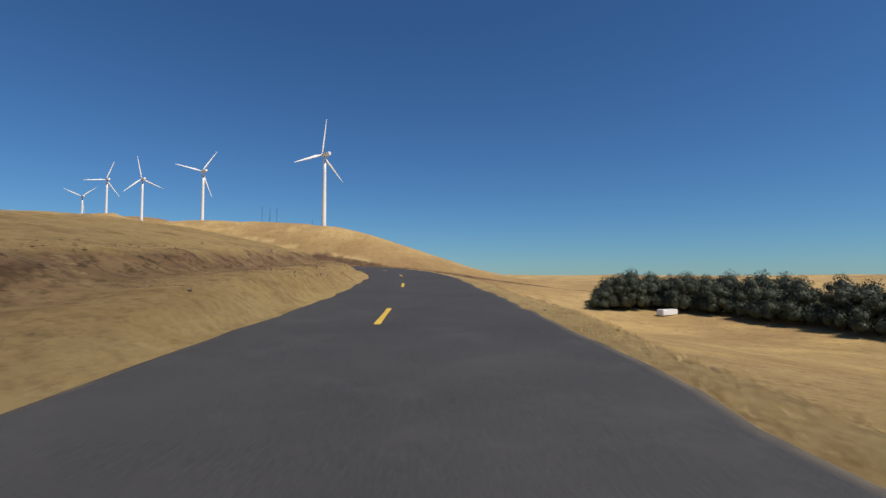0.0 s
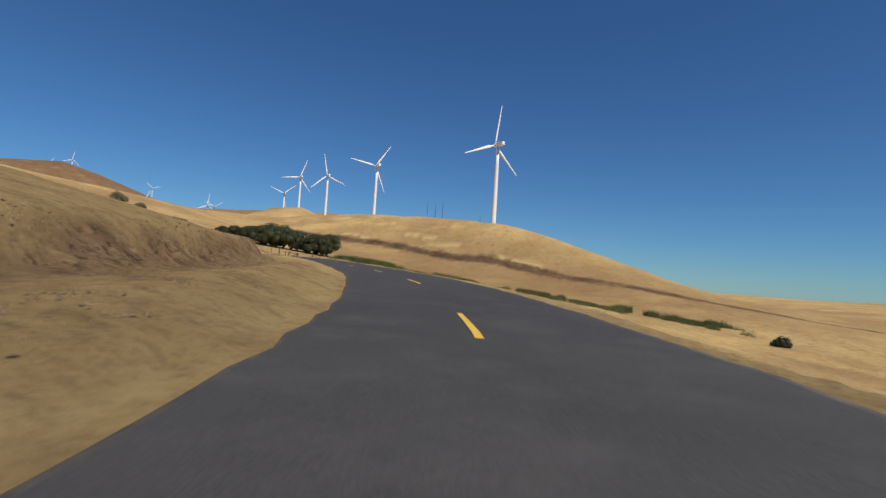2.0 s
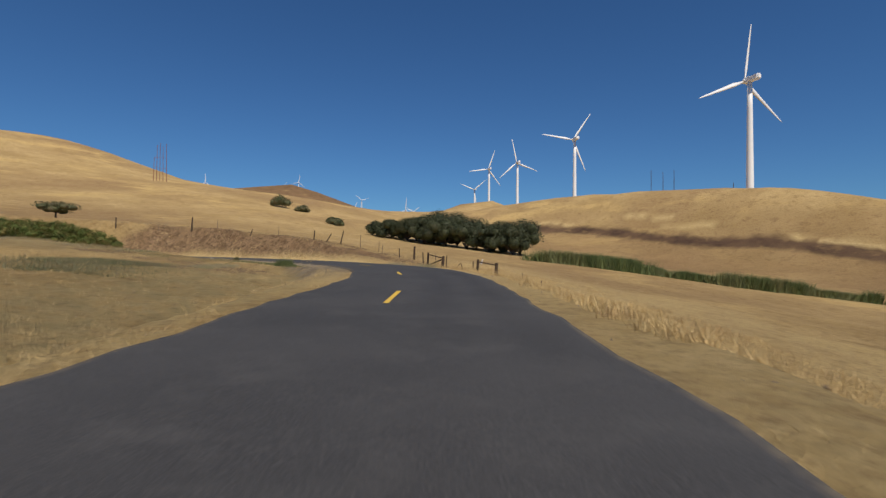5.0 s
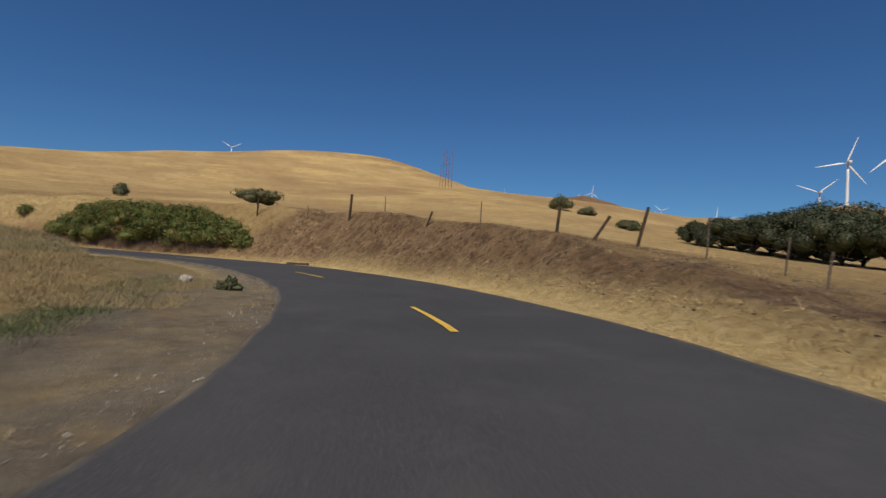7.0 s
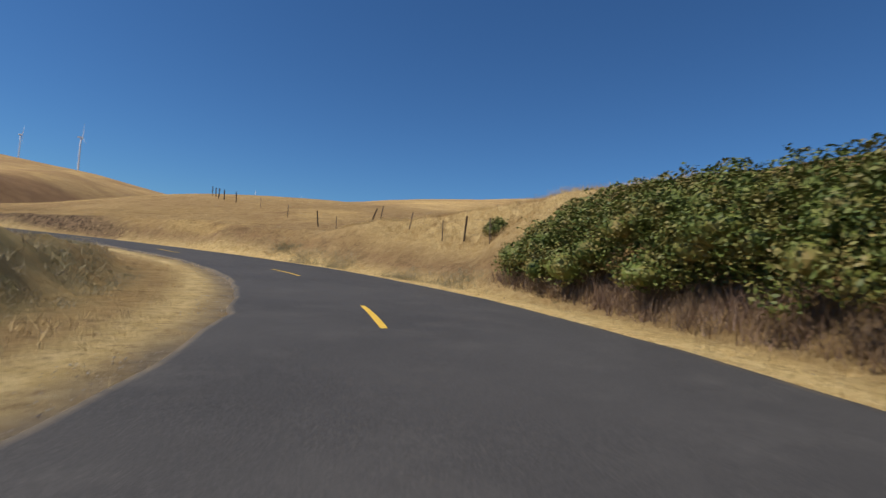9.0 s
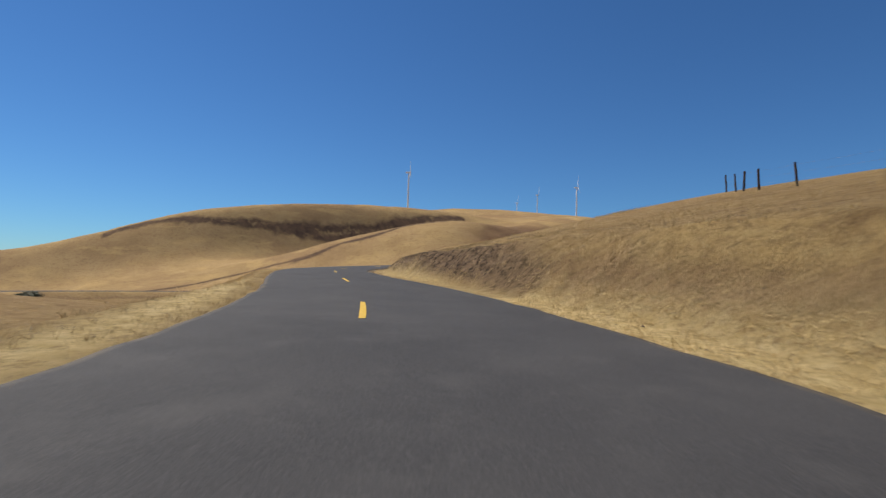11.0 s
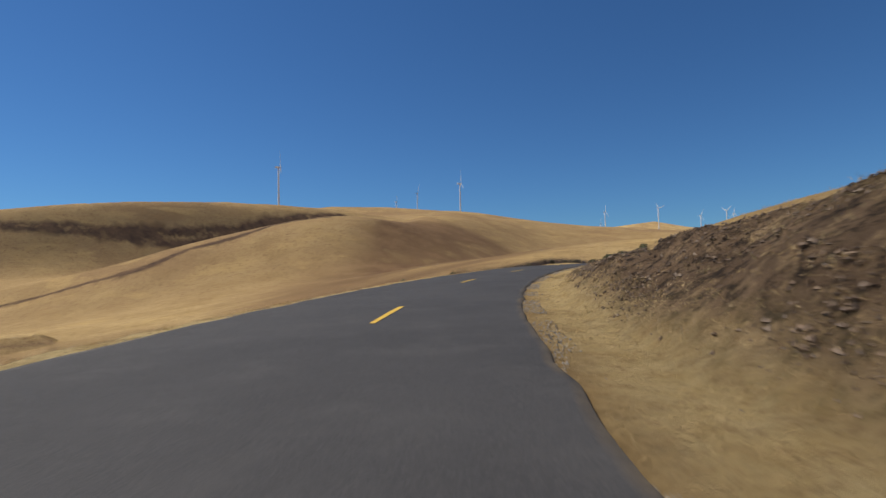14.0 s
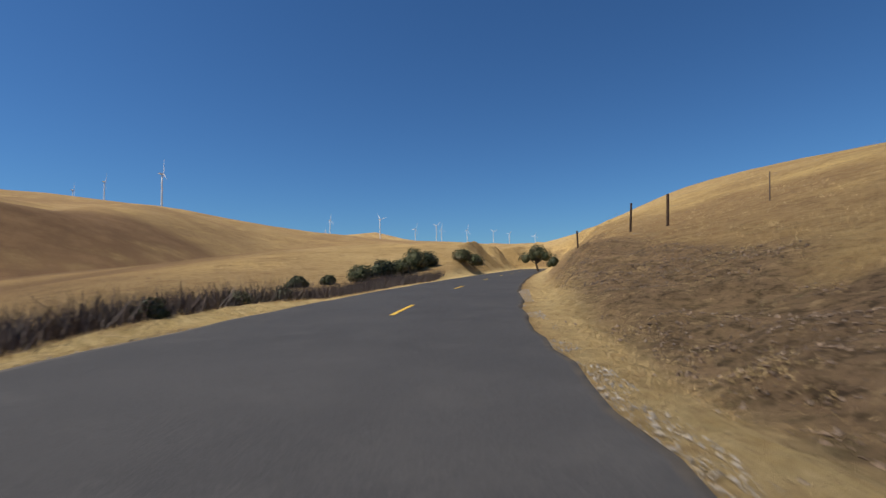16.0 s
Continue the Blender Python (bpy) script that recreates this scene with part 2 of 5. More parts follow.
def locate(x, y):
    """Arc length along the road, side of it (left positive) and its height there."""
    q = np.stack([x, y], -1).reshape(-1, 2)
    s, n, z = np.empty(len(q)), np.empty(len(q)), np.empty(len(q))
    for a in range(0, len(q), 4000):
        b = q[a:a + 4000]
        d2 = ((b[:, None] - LINE[None, :, :2]) ** 2).sum(2)
        j = np.argmin(d2, 1)
        e, tt = b - LINE[j, :2], TAN[j]
        al = np.clip((e * tt).sum(1), -2, 2)
        lat = -e[:, 0] * tt[:, 1] + e[:, 1] * tt[:, 0]
        r = np.sqrt(d2[np.arange(len(b)), j])
        n[a:a + 4000] = np.where(lat >= 0, 1, -1) * np.maximum(np.abs(lat), r * 0.999 - 2)
        s[a:a + 4000] = ARC[j] + al
        z[a:a + 4000] = np.interp(ARC[j] + al, ARC, LINE[:, 2])
    return s.reshape(np.shape(x)), n.reshape(np.shape(x)), z.reshape(np.shape(x))


def on_road(s, n, dz=0.0):
    """The place n metres to the left of the centre line at arc length s."""
    x, y, z = (np.interp(s, ARC, LINE[:, i]) for i in range(3))
    tx, ty = np.interp(s, ARC, TAN[:, 0]), np.interp(s, ARC, TAN[:, 1])
    return np.stack([x - ty * n, y + tx * n, z + dz + 0 * n], -1)


# hills: centre x, y; half-widths; turn; height
NORTH = (
    (-129, 345, 97, 25, -0.16, 31.1),
    (-31, 301, 131, 28, -0.67, 8.1),
    (-430, 574, 178, 46, 1.96, 42.2),
    (-668, 870, 212, 294, 2.26, 99.3),
    (85, 131, 80, 353, 0.42, -14.2),
    (-57, 63, 25, 36, 0.03, 6.4),
)
WEST = (
    (-319, 199, 112, 127, -0.38, 20.0),
    (-366, -5, 78, 138, 0.87, 43.1),
    (-225, -60, 74, 106, -0.65, 16.2),
    (-317, -81, 182, 114, -1.04, -23.6),
    (-595, 167, 156, 116, 0.12, 78.1),
    (-142, 11, 13, 49, 0.09, 1.9),
    (-158, 46, 24, 21, -0.11, 1.2),
    (-636, -395, 197, 302, 0.01, 38.0),
)
SOUTH = (
    (-146, -355, 50, 96, -0.49, 37.8),
    (77, -392, 159, 30, 0.67, 60.1),
    (-219, -476, 166, 66, 0.15, 22.2),
    (-45, -270, 64, 36, 0.17, 27.1),
    (-70, -10, 28, 31, -0.30, -10.0),
    (-67, 65, 17, 27, 0.15, 1.8),
    (115, -170, 121, 132, -0.57, -16.6),
    (-171, -710, 228, 142, 0.05, 86.2),
    (-43, -58, 43, 49, 0.03, -3.8),
)
FAR = (
    (95, 175, 60, 70, 0, -7),
    (95, -280, 75, 50, 0, 13),
    (-72, 60, 25, 35, 0, -4.5),
    (-1480, 780, 260, 230, 0, 192),
    (-470, 225, 70, 60, 0, 6),
    (-135, -150, 40, 38, 0, 7),
    (-118, 410, 55, 21, 0, 36),
    (-1450, 1120, 220, 200, 0, 105),
    (-1010, 960, 150, 150, 0, 6),
    (25, -720, 110, 70, 0, 33),
    (-261, -910, 120, 80, 0, 63),
    (-200, -1450, 200, 130, 0, 173),
    (-850, -1450, 250, 160, 0, 126),
    (-1350, -1620, 300, 200, 0, 90),
    (-1950, -1900, 350, 250, 0, 147),
    (-1080, -2108, 200, 200, 0, 120),
    (-232, 440, 50, 50, 0, 34),
    (-352, 532, 50, 50, 0, 24),
    (-426, 577, 50, 50, 0, 0),
    (-550, 699, 60, 60, 0, 0),
    (-563, 53, 70, 70, 0, 0),
)
BASE = (3.92, -0.04, -0.75)
BANK_AT = np.arange(60, 541, 16.0)
BANK_LEFT = (0.1, 1.2, 2.2, 3.0, 2.9, 2.4, 1.8, 1.3, 0.1, -1.5, -1.9, -1.3, -0.1, -0.7, -0.7, -0.5, -1.7, -2.8, -2.6, -2.9, -2.5, -1.4, -0.5, -0.4, -0.7, -2.5, -5.1, -6.1, -6.1, -5.4, -4.6)
BANK_RIGHT = (0.0, -0.4, -0.9, -1.5, -1.4, -1.2, -1.0, -0.6, -0.2, 0.2, -0.6, -1.1, 0.4, 0.5, 1.7, 1.2, 0.3, -2.1, -1.7, -1.2, -0.5, 0.3, -1.4, -3.4, -1.6, -3.9, -3.6, -4.5, -5.0, -5.9, -6.9)
# half-widths of the asphalt and widths of the verges, left and right, along the road
WIDTH_AT = (60, 105, 120, 145, 158, 180, 188, 238, 268, 305, 324, 338, 352, 371, 418, 458, 560)
WIDTH_L = (2.2, 2.15, 1.95, 2.2, 1.8, 1.85, 2.1, 2.9, 1.75, 2.3, 2.5, 3.3, 3.2, 3.3, 3.4, 3.9, 3.5)
WIDTH_R = (3.4, 3.35, 3.35, 3.7, 4.0, 4.0, 3.5, 2.5, 4.4, 4.6, 4.5, 3.6, 3.2, 2.7, 3.0, 2.8, 2.9)
VERGE_AT = (60, 190, 225, 250, 262, 296, 308, 345, 365, 398, 412, 465, 480, 560)
VERGE_L = (0.7, 0.7, 1.2, 1.6, 4.5, 4.5, 3.0, 2.0, 1.0, 1.0, 1.0, 1.0, 1.0, 1.0)
VERGE_R = (1.2, 1.2, 1.5, 1.6, 1.6, 1.9, 2.2, 1.8, 1.3, 1.3, 1.0, 1.05, 1.4, 1.5)


def road_edge(s, n):
    return np.where(n > 0, np.interp(s, WIDTH_AT, WIDTH_L), np.interp(s, WIDTH_AT, WIDTH_R))


def verge(s, n):
    return np.where(n > 0, np.interp(s, VERGE_AT, VERGE_L), np.interp(s, VERGE_AT, VERGE_R))



SLOPE_AT = (75, 95, 110, 130, 150, 170, 190, 208)   # rise of the slope above the left bank
SLOPE = (0, 4.8, 5.5, 5.1, 4.6, 3.4, 1.8, 0)
STEP_AT = (88, 100, 150, 170, 182, 198)   # drop of the face under the left bank's brow, and rise of the brow
STEP = (0, 0.4, 0.48, 0.6, 0.5, 0)
BROW = (0, 0.0, 0.0, 0.2, 0.35, 0)
LIP_AT = (278, 286, 294, 304, 390, 404, 424, 434, 443, 456, 470, 490)      # extra height of the cut bank's brow
LIP = (0, -0.25, -0.25, 0, 0, 1.9, 2.4, 1.2, -0.8, -1.1, -0.6, 0)


def grain(x, y, size, seed):
    """Smooth value noise from -1 to 1."""
    u, v = np.asarray(x) / size, np.asarray(y) / size
    i, j = np.floor(u).astype(np.int64), np.floor(v).astype(np.int64)
    f, g = u - i, v - j
    f, g = f * f * (3 - 2 * f), g * g * (3 - 2 * g)

    def h(a, b):
        k = (a * 374761393 + b * 668265263 + seed * 974711) & 0xFFFFFFFF
        k = ((k ^ (k >> 13)) * 1274126177) & 0xFFFFFFFF
        return ((k ^ (k >> 16)) & 0xFFFF) / 32767.5 - 1
    return (h(i, j) * (1 - f) + h(i + 1, j) * f) * (1 - g) + (h(i, j + 1) * (1 - f) + h(i + 1, j + 1) * f) * g


def bank_soil(x, y, s, n, d):
    """How bare the cut banks are, from 0 to 1."""
    wob = grain(x, y, 9, 21)
    deep = np.interp(s, (240, 256, 296, 306, 345, 362, 380, 400, 410, 428, 438, 470, 500), (0.5, 4.8, 4.8, 2.0, 2.2, 2.6, 2.3, 2.5, 4.2, 5.2, 5.2, 6.2, 5))
    here = np.where(n > 0, np.interp(s, (85, 95, 165, 188, 205), (0.7, 1, 1, 0.8, 0)), np.interp(s, (255, 268, 298, 308, 318, 345, 358, 456, 468, 505), (0.0, 0.9, 0.9, 0.3, 0.6, 0.6, 1, 1, 0.65, 0.5)))
    first = here * np.clip((n - 4.0 - 0.5 * wob) / 2.2, 0, 1) * np.clip((7.0 + 0.3 * wob + 0.3 * grain(x, y, 1.5, 24) - n) / 0.5, 0, 1)
    other = here * np.clip((d - np.where(s > 345, -0.1, 0.05) - 0.25 * wob) / 0.5, 0, 1) * np.clip((deep * (1 + 0.3 * wob + 0.2 * grain(x, y, 3, 24)) - d) / 1.2, 0, 1)
    return np.where(n > 0, first, other)


def height(x, y, full=False):
    """Ground height, cut and filled to the road."""
    x, y = np.asarray(x, float), np.asarray(y, float)
    s, n, zr = locate(x, y)
    z = BASE[0] + BASE[1] * x / 100 + BASE[2] * y / 100
    for cx, cy, wx, wy, th, a in (*NORTH, *WEST, *SOUTH, *FAR):
        c, k = math.cos(th), math.sin(th)
        u, v = ((x - cx) * c + (y - cy) * k) / wx, (-(x - cx) * k + (y - cy) * c) / wy
        z = z + a * np.exp(-0.5 * (u * u + v * v))
    d = np.maximum(np.abs(n) - road_edge(s, n) - verge(s, n) - 0.3 * grain(s, 0 * s + np.sign(n) * 50, 7, 5), 0)
    z = z + np.where(n > 0, np.interp(s, BANK_AT, BANK_LEFT), np.interp(s, BANK_AT, BANK_RIGHT)) * np.exp(-(d / 22.0) ** 2)
    z = z + np.where(n > 0, 0, np.interp(s, LIP_AT, LIP)) * np.exp(-(d / 9.0) ** 2)
    z = z + np.where(n > 0, np.interp(s, SLOPE_AT, SLOPE), 0) * np.exp(-((d - 24) / 24.0) ** 2)
    brow = 6.5 + 0.35 * grain(s, 0 * s, 6, 8) + 0.2 * grain(s, 0 * s, 1.6, 9)
    over = 1 / (1 + np.exp(-np.clip((n - brow) / 0.15, -40, 40)))
    z = z + np.interp(s, STEP_AT, BROW) * over * np.exp(-np.maximum(n - brow, 0) / 5) - np.interp(s, STEP_AT, STEP) * np.clip((n - 3.9) / 1.6, 0, 1) * (1 - over)
    far = np.clip((np.hypot(x + 90, y - 60) - 60) / 500, 0, 1)
    z = z + grain(x, y, 45, 1) * (0.25 + 1.6 * far) * np.clip(d / 30, 0, 1) + grain(x, y, 14, 2) * 0.18 * np.clip(d / 12, 0, 1)
    up = zr - 0.06 + 0.95 * d * (1 + 0.35 * grain(x, y, 5, 3))
    dn = zr - 0.06 - 0.5 * d
    cut = np.clip((z - up) / 0.6 + 0.8, 0, 1) * (d > 0.05)
    z = np.clip(z, dn, up)
    rough = np.clip(d / 1.5, 0, 1) * (np.maximum(cut, bank_soil(x, y, s, n, d)) * 0.17 + 0.035)
    z = z + rough * (grain(x, y, 1.7, 7) + 0.7 * grain(x, y, 0.8, 8) + 0.45 * grain(x + 31, y, 0.5, 10)) + 0.05 * np.clip(d, 0, 1) * grain(x, y, 3.1, 9)
    return (z, s, n, d, cut, zr) if full else z


def zat(x, y):
    return float(height(np.array([x]), np.array([y]))[0])


# ---------------------------------------------------------------- builders
def mesh_object(name, verts, faces, material, parent=None, smooth=False, label=""):
    me = bpy.data.meshes.new(name)
    me.from_pydata([tuple(v) for v in verts], [], faces)
    me.materials.append(material)
    if smooth:
        me.polygons.foreach_set("use_smooth", [True] * len(me.polygons))
    me.update()
    ob = new(name, me)
    ob.parent = parent
    if label:
        ob["label"] = label
    return ob


def part(name, bm, material, parent, label="", smooth=False):
    me = bpy.data.meshes.new(name)
    for f in bm.faces:
        f.smooth = smooth
    bm.to_mesh(me)
    bm.free()
    me.materials.append(material)
    ob = new(name, me)
    ob.parent = parent
    if label:
        ob["label"] = label
    return ob


def tube(bm, a, b, ra, rb, sides=8, lumps=0.0, rings=1):
    """A tapered round bar from a to b, closed at both ends."""
    a, b = Vector(a), Vector(b)
    q = (b - a).to_track_quat("Z", "Y")
    loops = []
    for k in range(rings + 1):
        f = k / rings
        r = ra + (rb - ra) * f
        loops.append([bm.verts.new(a.lerp(b, f) + q @ Vector((math.cos(t) * r, math.sin(t) * r, 0)) * (1 + random.uniform(-lumps, lumps)))
                      for t in (2 * math.pi * i / sides for i in range(sides))])
    for lo, hi in zip(loops, loops[1:]):
        for i in range(sides):
            bm.faces.new((lo[i], lo[(i + 1) % sides], hi[(i + 1) % sides], hi[i]))
    bm.faces.new(loops[0][::-1])
    bm.faces.new(loops[-1])
    return bm


def empty(name, x, y, z, rz=0.0):
    ob = new(name)
    ob.empty_display_size = 0.3
    ob.matrix_basis = pose(x, y, z, 0, 0, rz)
    return ob


# ---------------------------------------------------------------- ground
def ring_points(size, reach, hole):
    """Jittered points on a square grid whose distance from the road lies between hole and reach."""
    lo, hi = LINE[:, :2].min(0) - reach, LINE[:, :2].max(0) + reach
    gx, gy = np.meshgrid(np.arange(lo[0], hi[0], size), np.arange(lo[1], hi[1], size))
    x, y = gx.ravel(), gy.ravel()
    x = x + np.random.uniform(-0.3, 0.3, len(x)) * size
    y = y + np.random.uniform(-0.3, 0.3, len(y)) * size
    near = np.full(len(x), 1e9)
    for a in range(0, len(x), 4000):
        near[a:a + 4000] = np.sqrt(((np.stack([x[a:a + 4000], y[a:a + 4000]], 1)[:, None] - LINE[None, ::4, :2]) ** 2).sum(2)).min(1)
    keep = (near >= hole) & (near < reach)
    return np.stack([x[keep], y[keep]], 1)


def patch(x0, x1, y0, y1, size):
    """Closer points over a hillside that carries old tracks."""
    gx, gy = np.meshgrid(np.arange(x0, x1, size), np.arange(y0, y1, size))
    return np.stack([gx.ravel(), gy.ravel()], 1) + np.random.uniform(-0.25, 0.25, (gx.size, 2)) * size


BANDS = (
    (((-230, 322), (-190, 317), (-157, 313), (-133, 308), (-111, 303), (-86, 300), (-62, 294), (-46, 289), (-5, 283), (60, 275)), 2.8),
    (((190, -284), (186, -291), (171, -302), (149, -313), (123, -326), (98, -342), (81, -351), (46, -376), (16, -400), (-10, -420)), 3.4),
    (((80, -350), (55, -362), (32, -377), (10, -398), (-14, -425)), 3.4),
    (((-2, -413), (-23, -435), (-44, -457), (-62, -471), (-78, -482)), 5.0),
    (((90, -190), (71, -204), (51, -220), (30, -228), (0, -231), (-16, -244), (-32, -248), (-48, -258), (-60, -267), (-84, -274)), 2.6),
)


def along(line, half):
    """Closer points along a dark band, so that its edges stay crisp."""
    p = spline(line, 24)
    return np.concatenate([p + np.random.uniform(-1, 1, p.shape) * half * k for k in (0.3, 0.8, 1.2, 1.6, 2.0)])


def build_ground():
    from mathutils import geometry
    inner = []
    for n in (-1, -0.5, 0, 0.5, 1):
        q = np.arange(60, ARC[-1] - 40, 1.5)
        q = on_road(q, road_edge(q, n + 0 * q) * n)
        inner.append(q[:, :2])
    pts = np.concatenate(inner + [ring_points(0.46, 13, 2.6), ring_points(1.5, 36, 13), ring_points(4.5, 110, 36), ring_points(13, 420, 110),
                                  ring_points(40, 1300, 420), ring_points(170, 4300, 1300), patch(-245, 75, 268, 338, 3.2), patch(-225, 190, -420, -215, 5.5)] + [along(line, half) for line, half in BANDS])
    v2, _, faces, *_ = geometry.delaunay_2d_cdt([Vector((float(a), float(b))) for a, b in pts], [], [], 0, 1e-4)
    xy = np.array([(v.x, v.y) for v in v2])
    z, s, n, d, cut, zr = height(xy[:, 0], xy[:, 1], True)
    ob = mesh_object("ground", np.column_stack([xy, z]), faces, GROUND, smooth=True)
    tagged(ob, "rolling hills of dry golden grass with bare brown cut banks", "ground", kind="structure")
    x, y = xy[:, 0], xy[:, 1]
    wob = grain(x, y, 9, 21)
    left, right = n > 0, n < 0
    out = np.abs(n) - road_edge(s, n)
    steep = np.clip(((z - zr) / np.maximum(d, 1.0) - 0.1) / 0.15, 0, 1)
    soil = bank_soil(x, y, s, n, d) * np.clip(0.85 + np.maximum(cut, steep), 0, 1)
    straw = np.clip(1.3 - np.abs(out - 0.9 - 0.4 * wob) / np.where(right & (s < 355), 1.5, 0.8), 0, 1)
    turn_out = np.exp(-((s - 267) / 21) ** 4) * left * np.clip((3.2 + 0.8 * wob - out) / 0.8, 0, 1)
    rubble = left * np.exp(-((s - 298) / 38) ** 6) * np.clip((1.1 + 0.5 * wob - out) / 0.5, 0, 1)
    turn_out = np.maximum(turn_out, rubble)
    meadow = right * np.exp(-((s - 246) / 24) ** 6) * np.clip((26 + 4 * wob - out) / 6, 0, 1) * (1 - bank_soil(x, y, s, n, d))
    straw = np.maximum(straw * np.where(left & (s > 205) & (s < 258), 0.35, 1.0), 0.55 * meadow)
    straw = np.where(left & (s < 210), 0.4 * np.clip(1.3 - np.abs(out - 0.3 - 0.25 * wob) / 0.5, 0, 1), straw)
    straw = straw * np.where(right & (s < 300), np.interp(s, (200, 250, 275, 300), (0.35, 0.4, 0.9, 1.0)), 1.0)
    straw = np.where(right & (s > 350), 0.55 * np.clip(1.4 - np.abs(out - 0.9 - 0.25 * wob) / 0.75, 0, 1), straw) * (1 - 0.85 * turn_out)
    straw = np.maximum(straw, 0.6 * right * np.exp(-((s - 322) / 9) ** 4) * np.exp(-((np.abs(n) - 11.5) / 3) ** 4))
    # old tracks and dark bands across the hills, and browner slopes
    def streak(line, half):
        best = np.full(len(x), 1e9)
        for px, py in spline(line, 14):
            best = np.minimum(best, np.hypot(x - px, y - py))
        return np.clip(2.6 - 2.0 * best / half, 0, 1)
    band = np.maximum.reduce([streak(line, half * (1 + 0.35 * wob)) for line, half in BANDS])
    brown = 1.3 * np.exp(-(((x + 168) / 58) ** 2 + ((y + 255) / 95) ** 2) ** 2) + 0.5 * np.exp(-(((x + 90) / 170) ** 2 + ((y - 280) / 42) ** 2) ** 2) + 0.95 * np.clip((d - 22) / 25, 0, 1) * np.exp(-(((x + 140) / 66) ** 2 + ((y + 125) / 95) ** 2) ** 2) + np.exp(-(((x + 900) / 500) ** 2 + ((y - 900) / 500) ** 2)) + 0.7 * np.exp(-(((x + 1480) / 420) ** 2 + ((y - 850) / 420) ** 2) ** 2)
    brown = brown + 0.38 * np.clip((-120 - y) / 80, 0, 1) * np.clip((x + 700) / 300, 0, 1)
    pale = np.maximum.reduce([streak(((-190, 323), (-172, 320)), 1.0), streak(((-147, 324), (-121, 317)), 1.2 + 0.5 * wob), streak(((-128, 312.5), (-106, 312)), 1.0), streak(((-82, 303), (-60, 298)), 1.0)])
    straw = np.maximum(straw, 0.5 * pale)
    dark = (right & (s > 350)) * 1.0
    green = np.exp(-((s - 265) / 9) ** 4) * left * np.exp(-((np.abs(n) - 4.8) / 0.6) ** 2) + 0.9 * np.exp(-((s - 300) / 18) ** 4) * left * np.clip((np.abs(n) - 4.6 - 0.6 * wob) / 0.8, 0, 1) * np.exp(-((np.abs(n) - 6) / 5) ** 2) + 0.8 * np.exp(-((s - 318) / 30) ** 4) * left * np.clip((np.abs(n) - 10) / 4, 0, 1) * np.exp(-((np.abs(n) - 16) / 9) ** 2)
    green = np.maximum(green, 0.55 * left * np.exp(-((s - 236) / 24) ** 6) * np.clip((np.abs(n) - 3.2) / 1.0, 0, 1) * np.clip((17 - np.abs(n)) / 5, 0, 1))
    for name, val in (("soil", soil), ("straw", straw), ("dirt", turn_out), ("band", band), ("green", green), ("brown", brown), ("dark", dark)):
        a = ob.data.attributes.new(name, 'FLOAT', 'POINT')
        a.data.foreach_set("value", np.clip(val, 0, 1).astype(np.float32))
    return ob


build_ground()


def build_road():
    s = np.arange(20.0, ARC[-1] - 2, 0.5)
    wob = {1: 0.06 * grain(s, 0 * s, 3.5, 41) + 0.08 * grain(s, 0 * s, 1.0, 43), -1: 0.06 * grain(s, 0 * s, 3.5, 42) + 0.08 * grain(s, 0 * s, 1.0, 44)}
    across = (-1.03, -1, -0.96, -0.9, -0.72, -0.5, -0.25, 0, 0.25, 0.5, 0.72, 0.9, 0.96, 1, 1.03)
    verts, edge, track = [], [], []
    for n in across:
        side = 1 if n > 0 else -1
        off = road_edge(s, n + 0 * s) * n + (wob[side] * np.clip((abs(n) - 0.85) / 0.1, 0, 1))
        dz = 0.035 - 0.012 * abs(n) - (0.14 if abs(n) > 1.01 else 0)
        verts.append(on_road(s, off, dz))
        edge += [float(abs(n) >= 1.0)] * len(s)
        track += list(np.where(np.abs(np.abs(n + 0.5) - 0.25) < 0.1, 0.12 + 0.8 * np.exp(-((s - 240) / 10) ** 2), 0.0))
    k = len(s)
    verts = np.concatenate(verts)
    faces = [(a * k + i, (a + 1) * k + i, (a + 1) * k + i + 1, a * k + i + 1)[::-1] for a in range(len(across) - 1) for i in range(k - 1)]
    ob = mesh_object("road", verts, faces, ASPHALT, smooth=True)
    tagged(ob, "two-lane dark asphalt country road with broken edges", "road", kind="structure")
    for name, val in (("edge", edge), ("track", track)):
        at = ob.data.attributes.new(name, 'FLOAT', 'POINT')
        at.data.foreach_set("value", np.array(val, np.float32))
    # yellow centre dashes, 3.05 m long, hand-laid about every 12.5 m
    for a in DASHES:
        t = np.linspace(a, a + 3.05, 6)
        w, mid = 0.06 + 0.006 * np.sin(t * 9), np.interp(t, PAINT_AT, PAINT)
        l, r = on_road(t, mid + w, 0.041), on_road(t, mid - w, 0.041)
        mesh_object("centre_dash", np.concatenate([l, r]), [(i + 1, i, 6 + i, 7 + i) for i in range(5)], YELLOW, ob, label="worn yellow centre-line dash")
    return ob


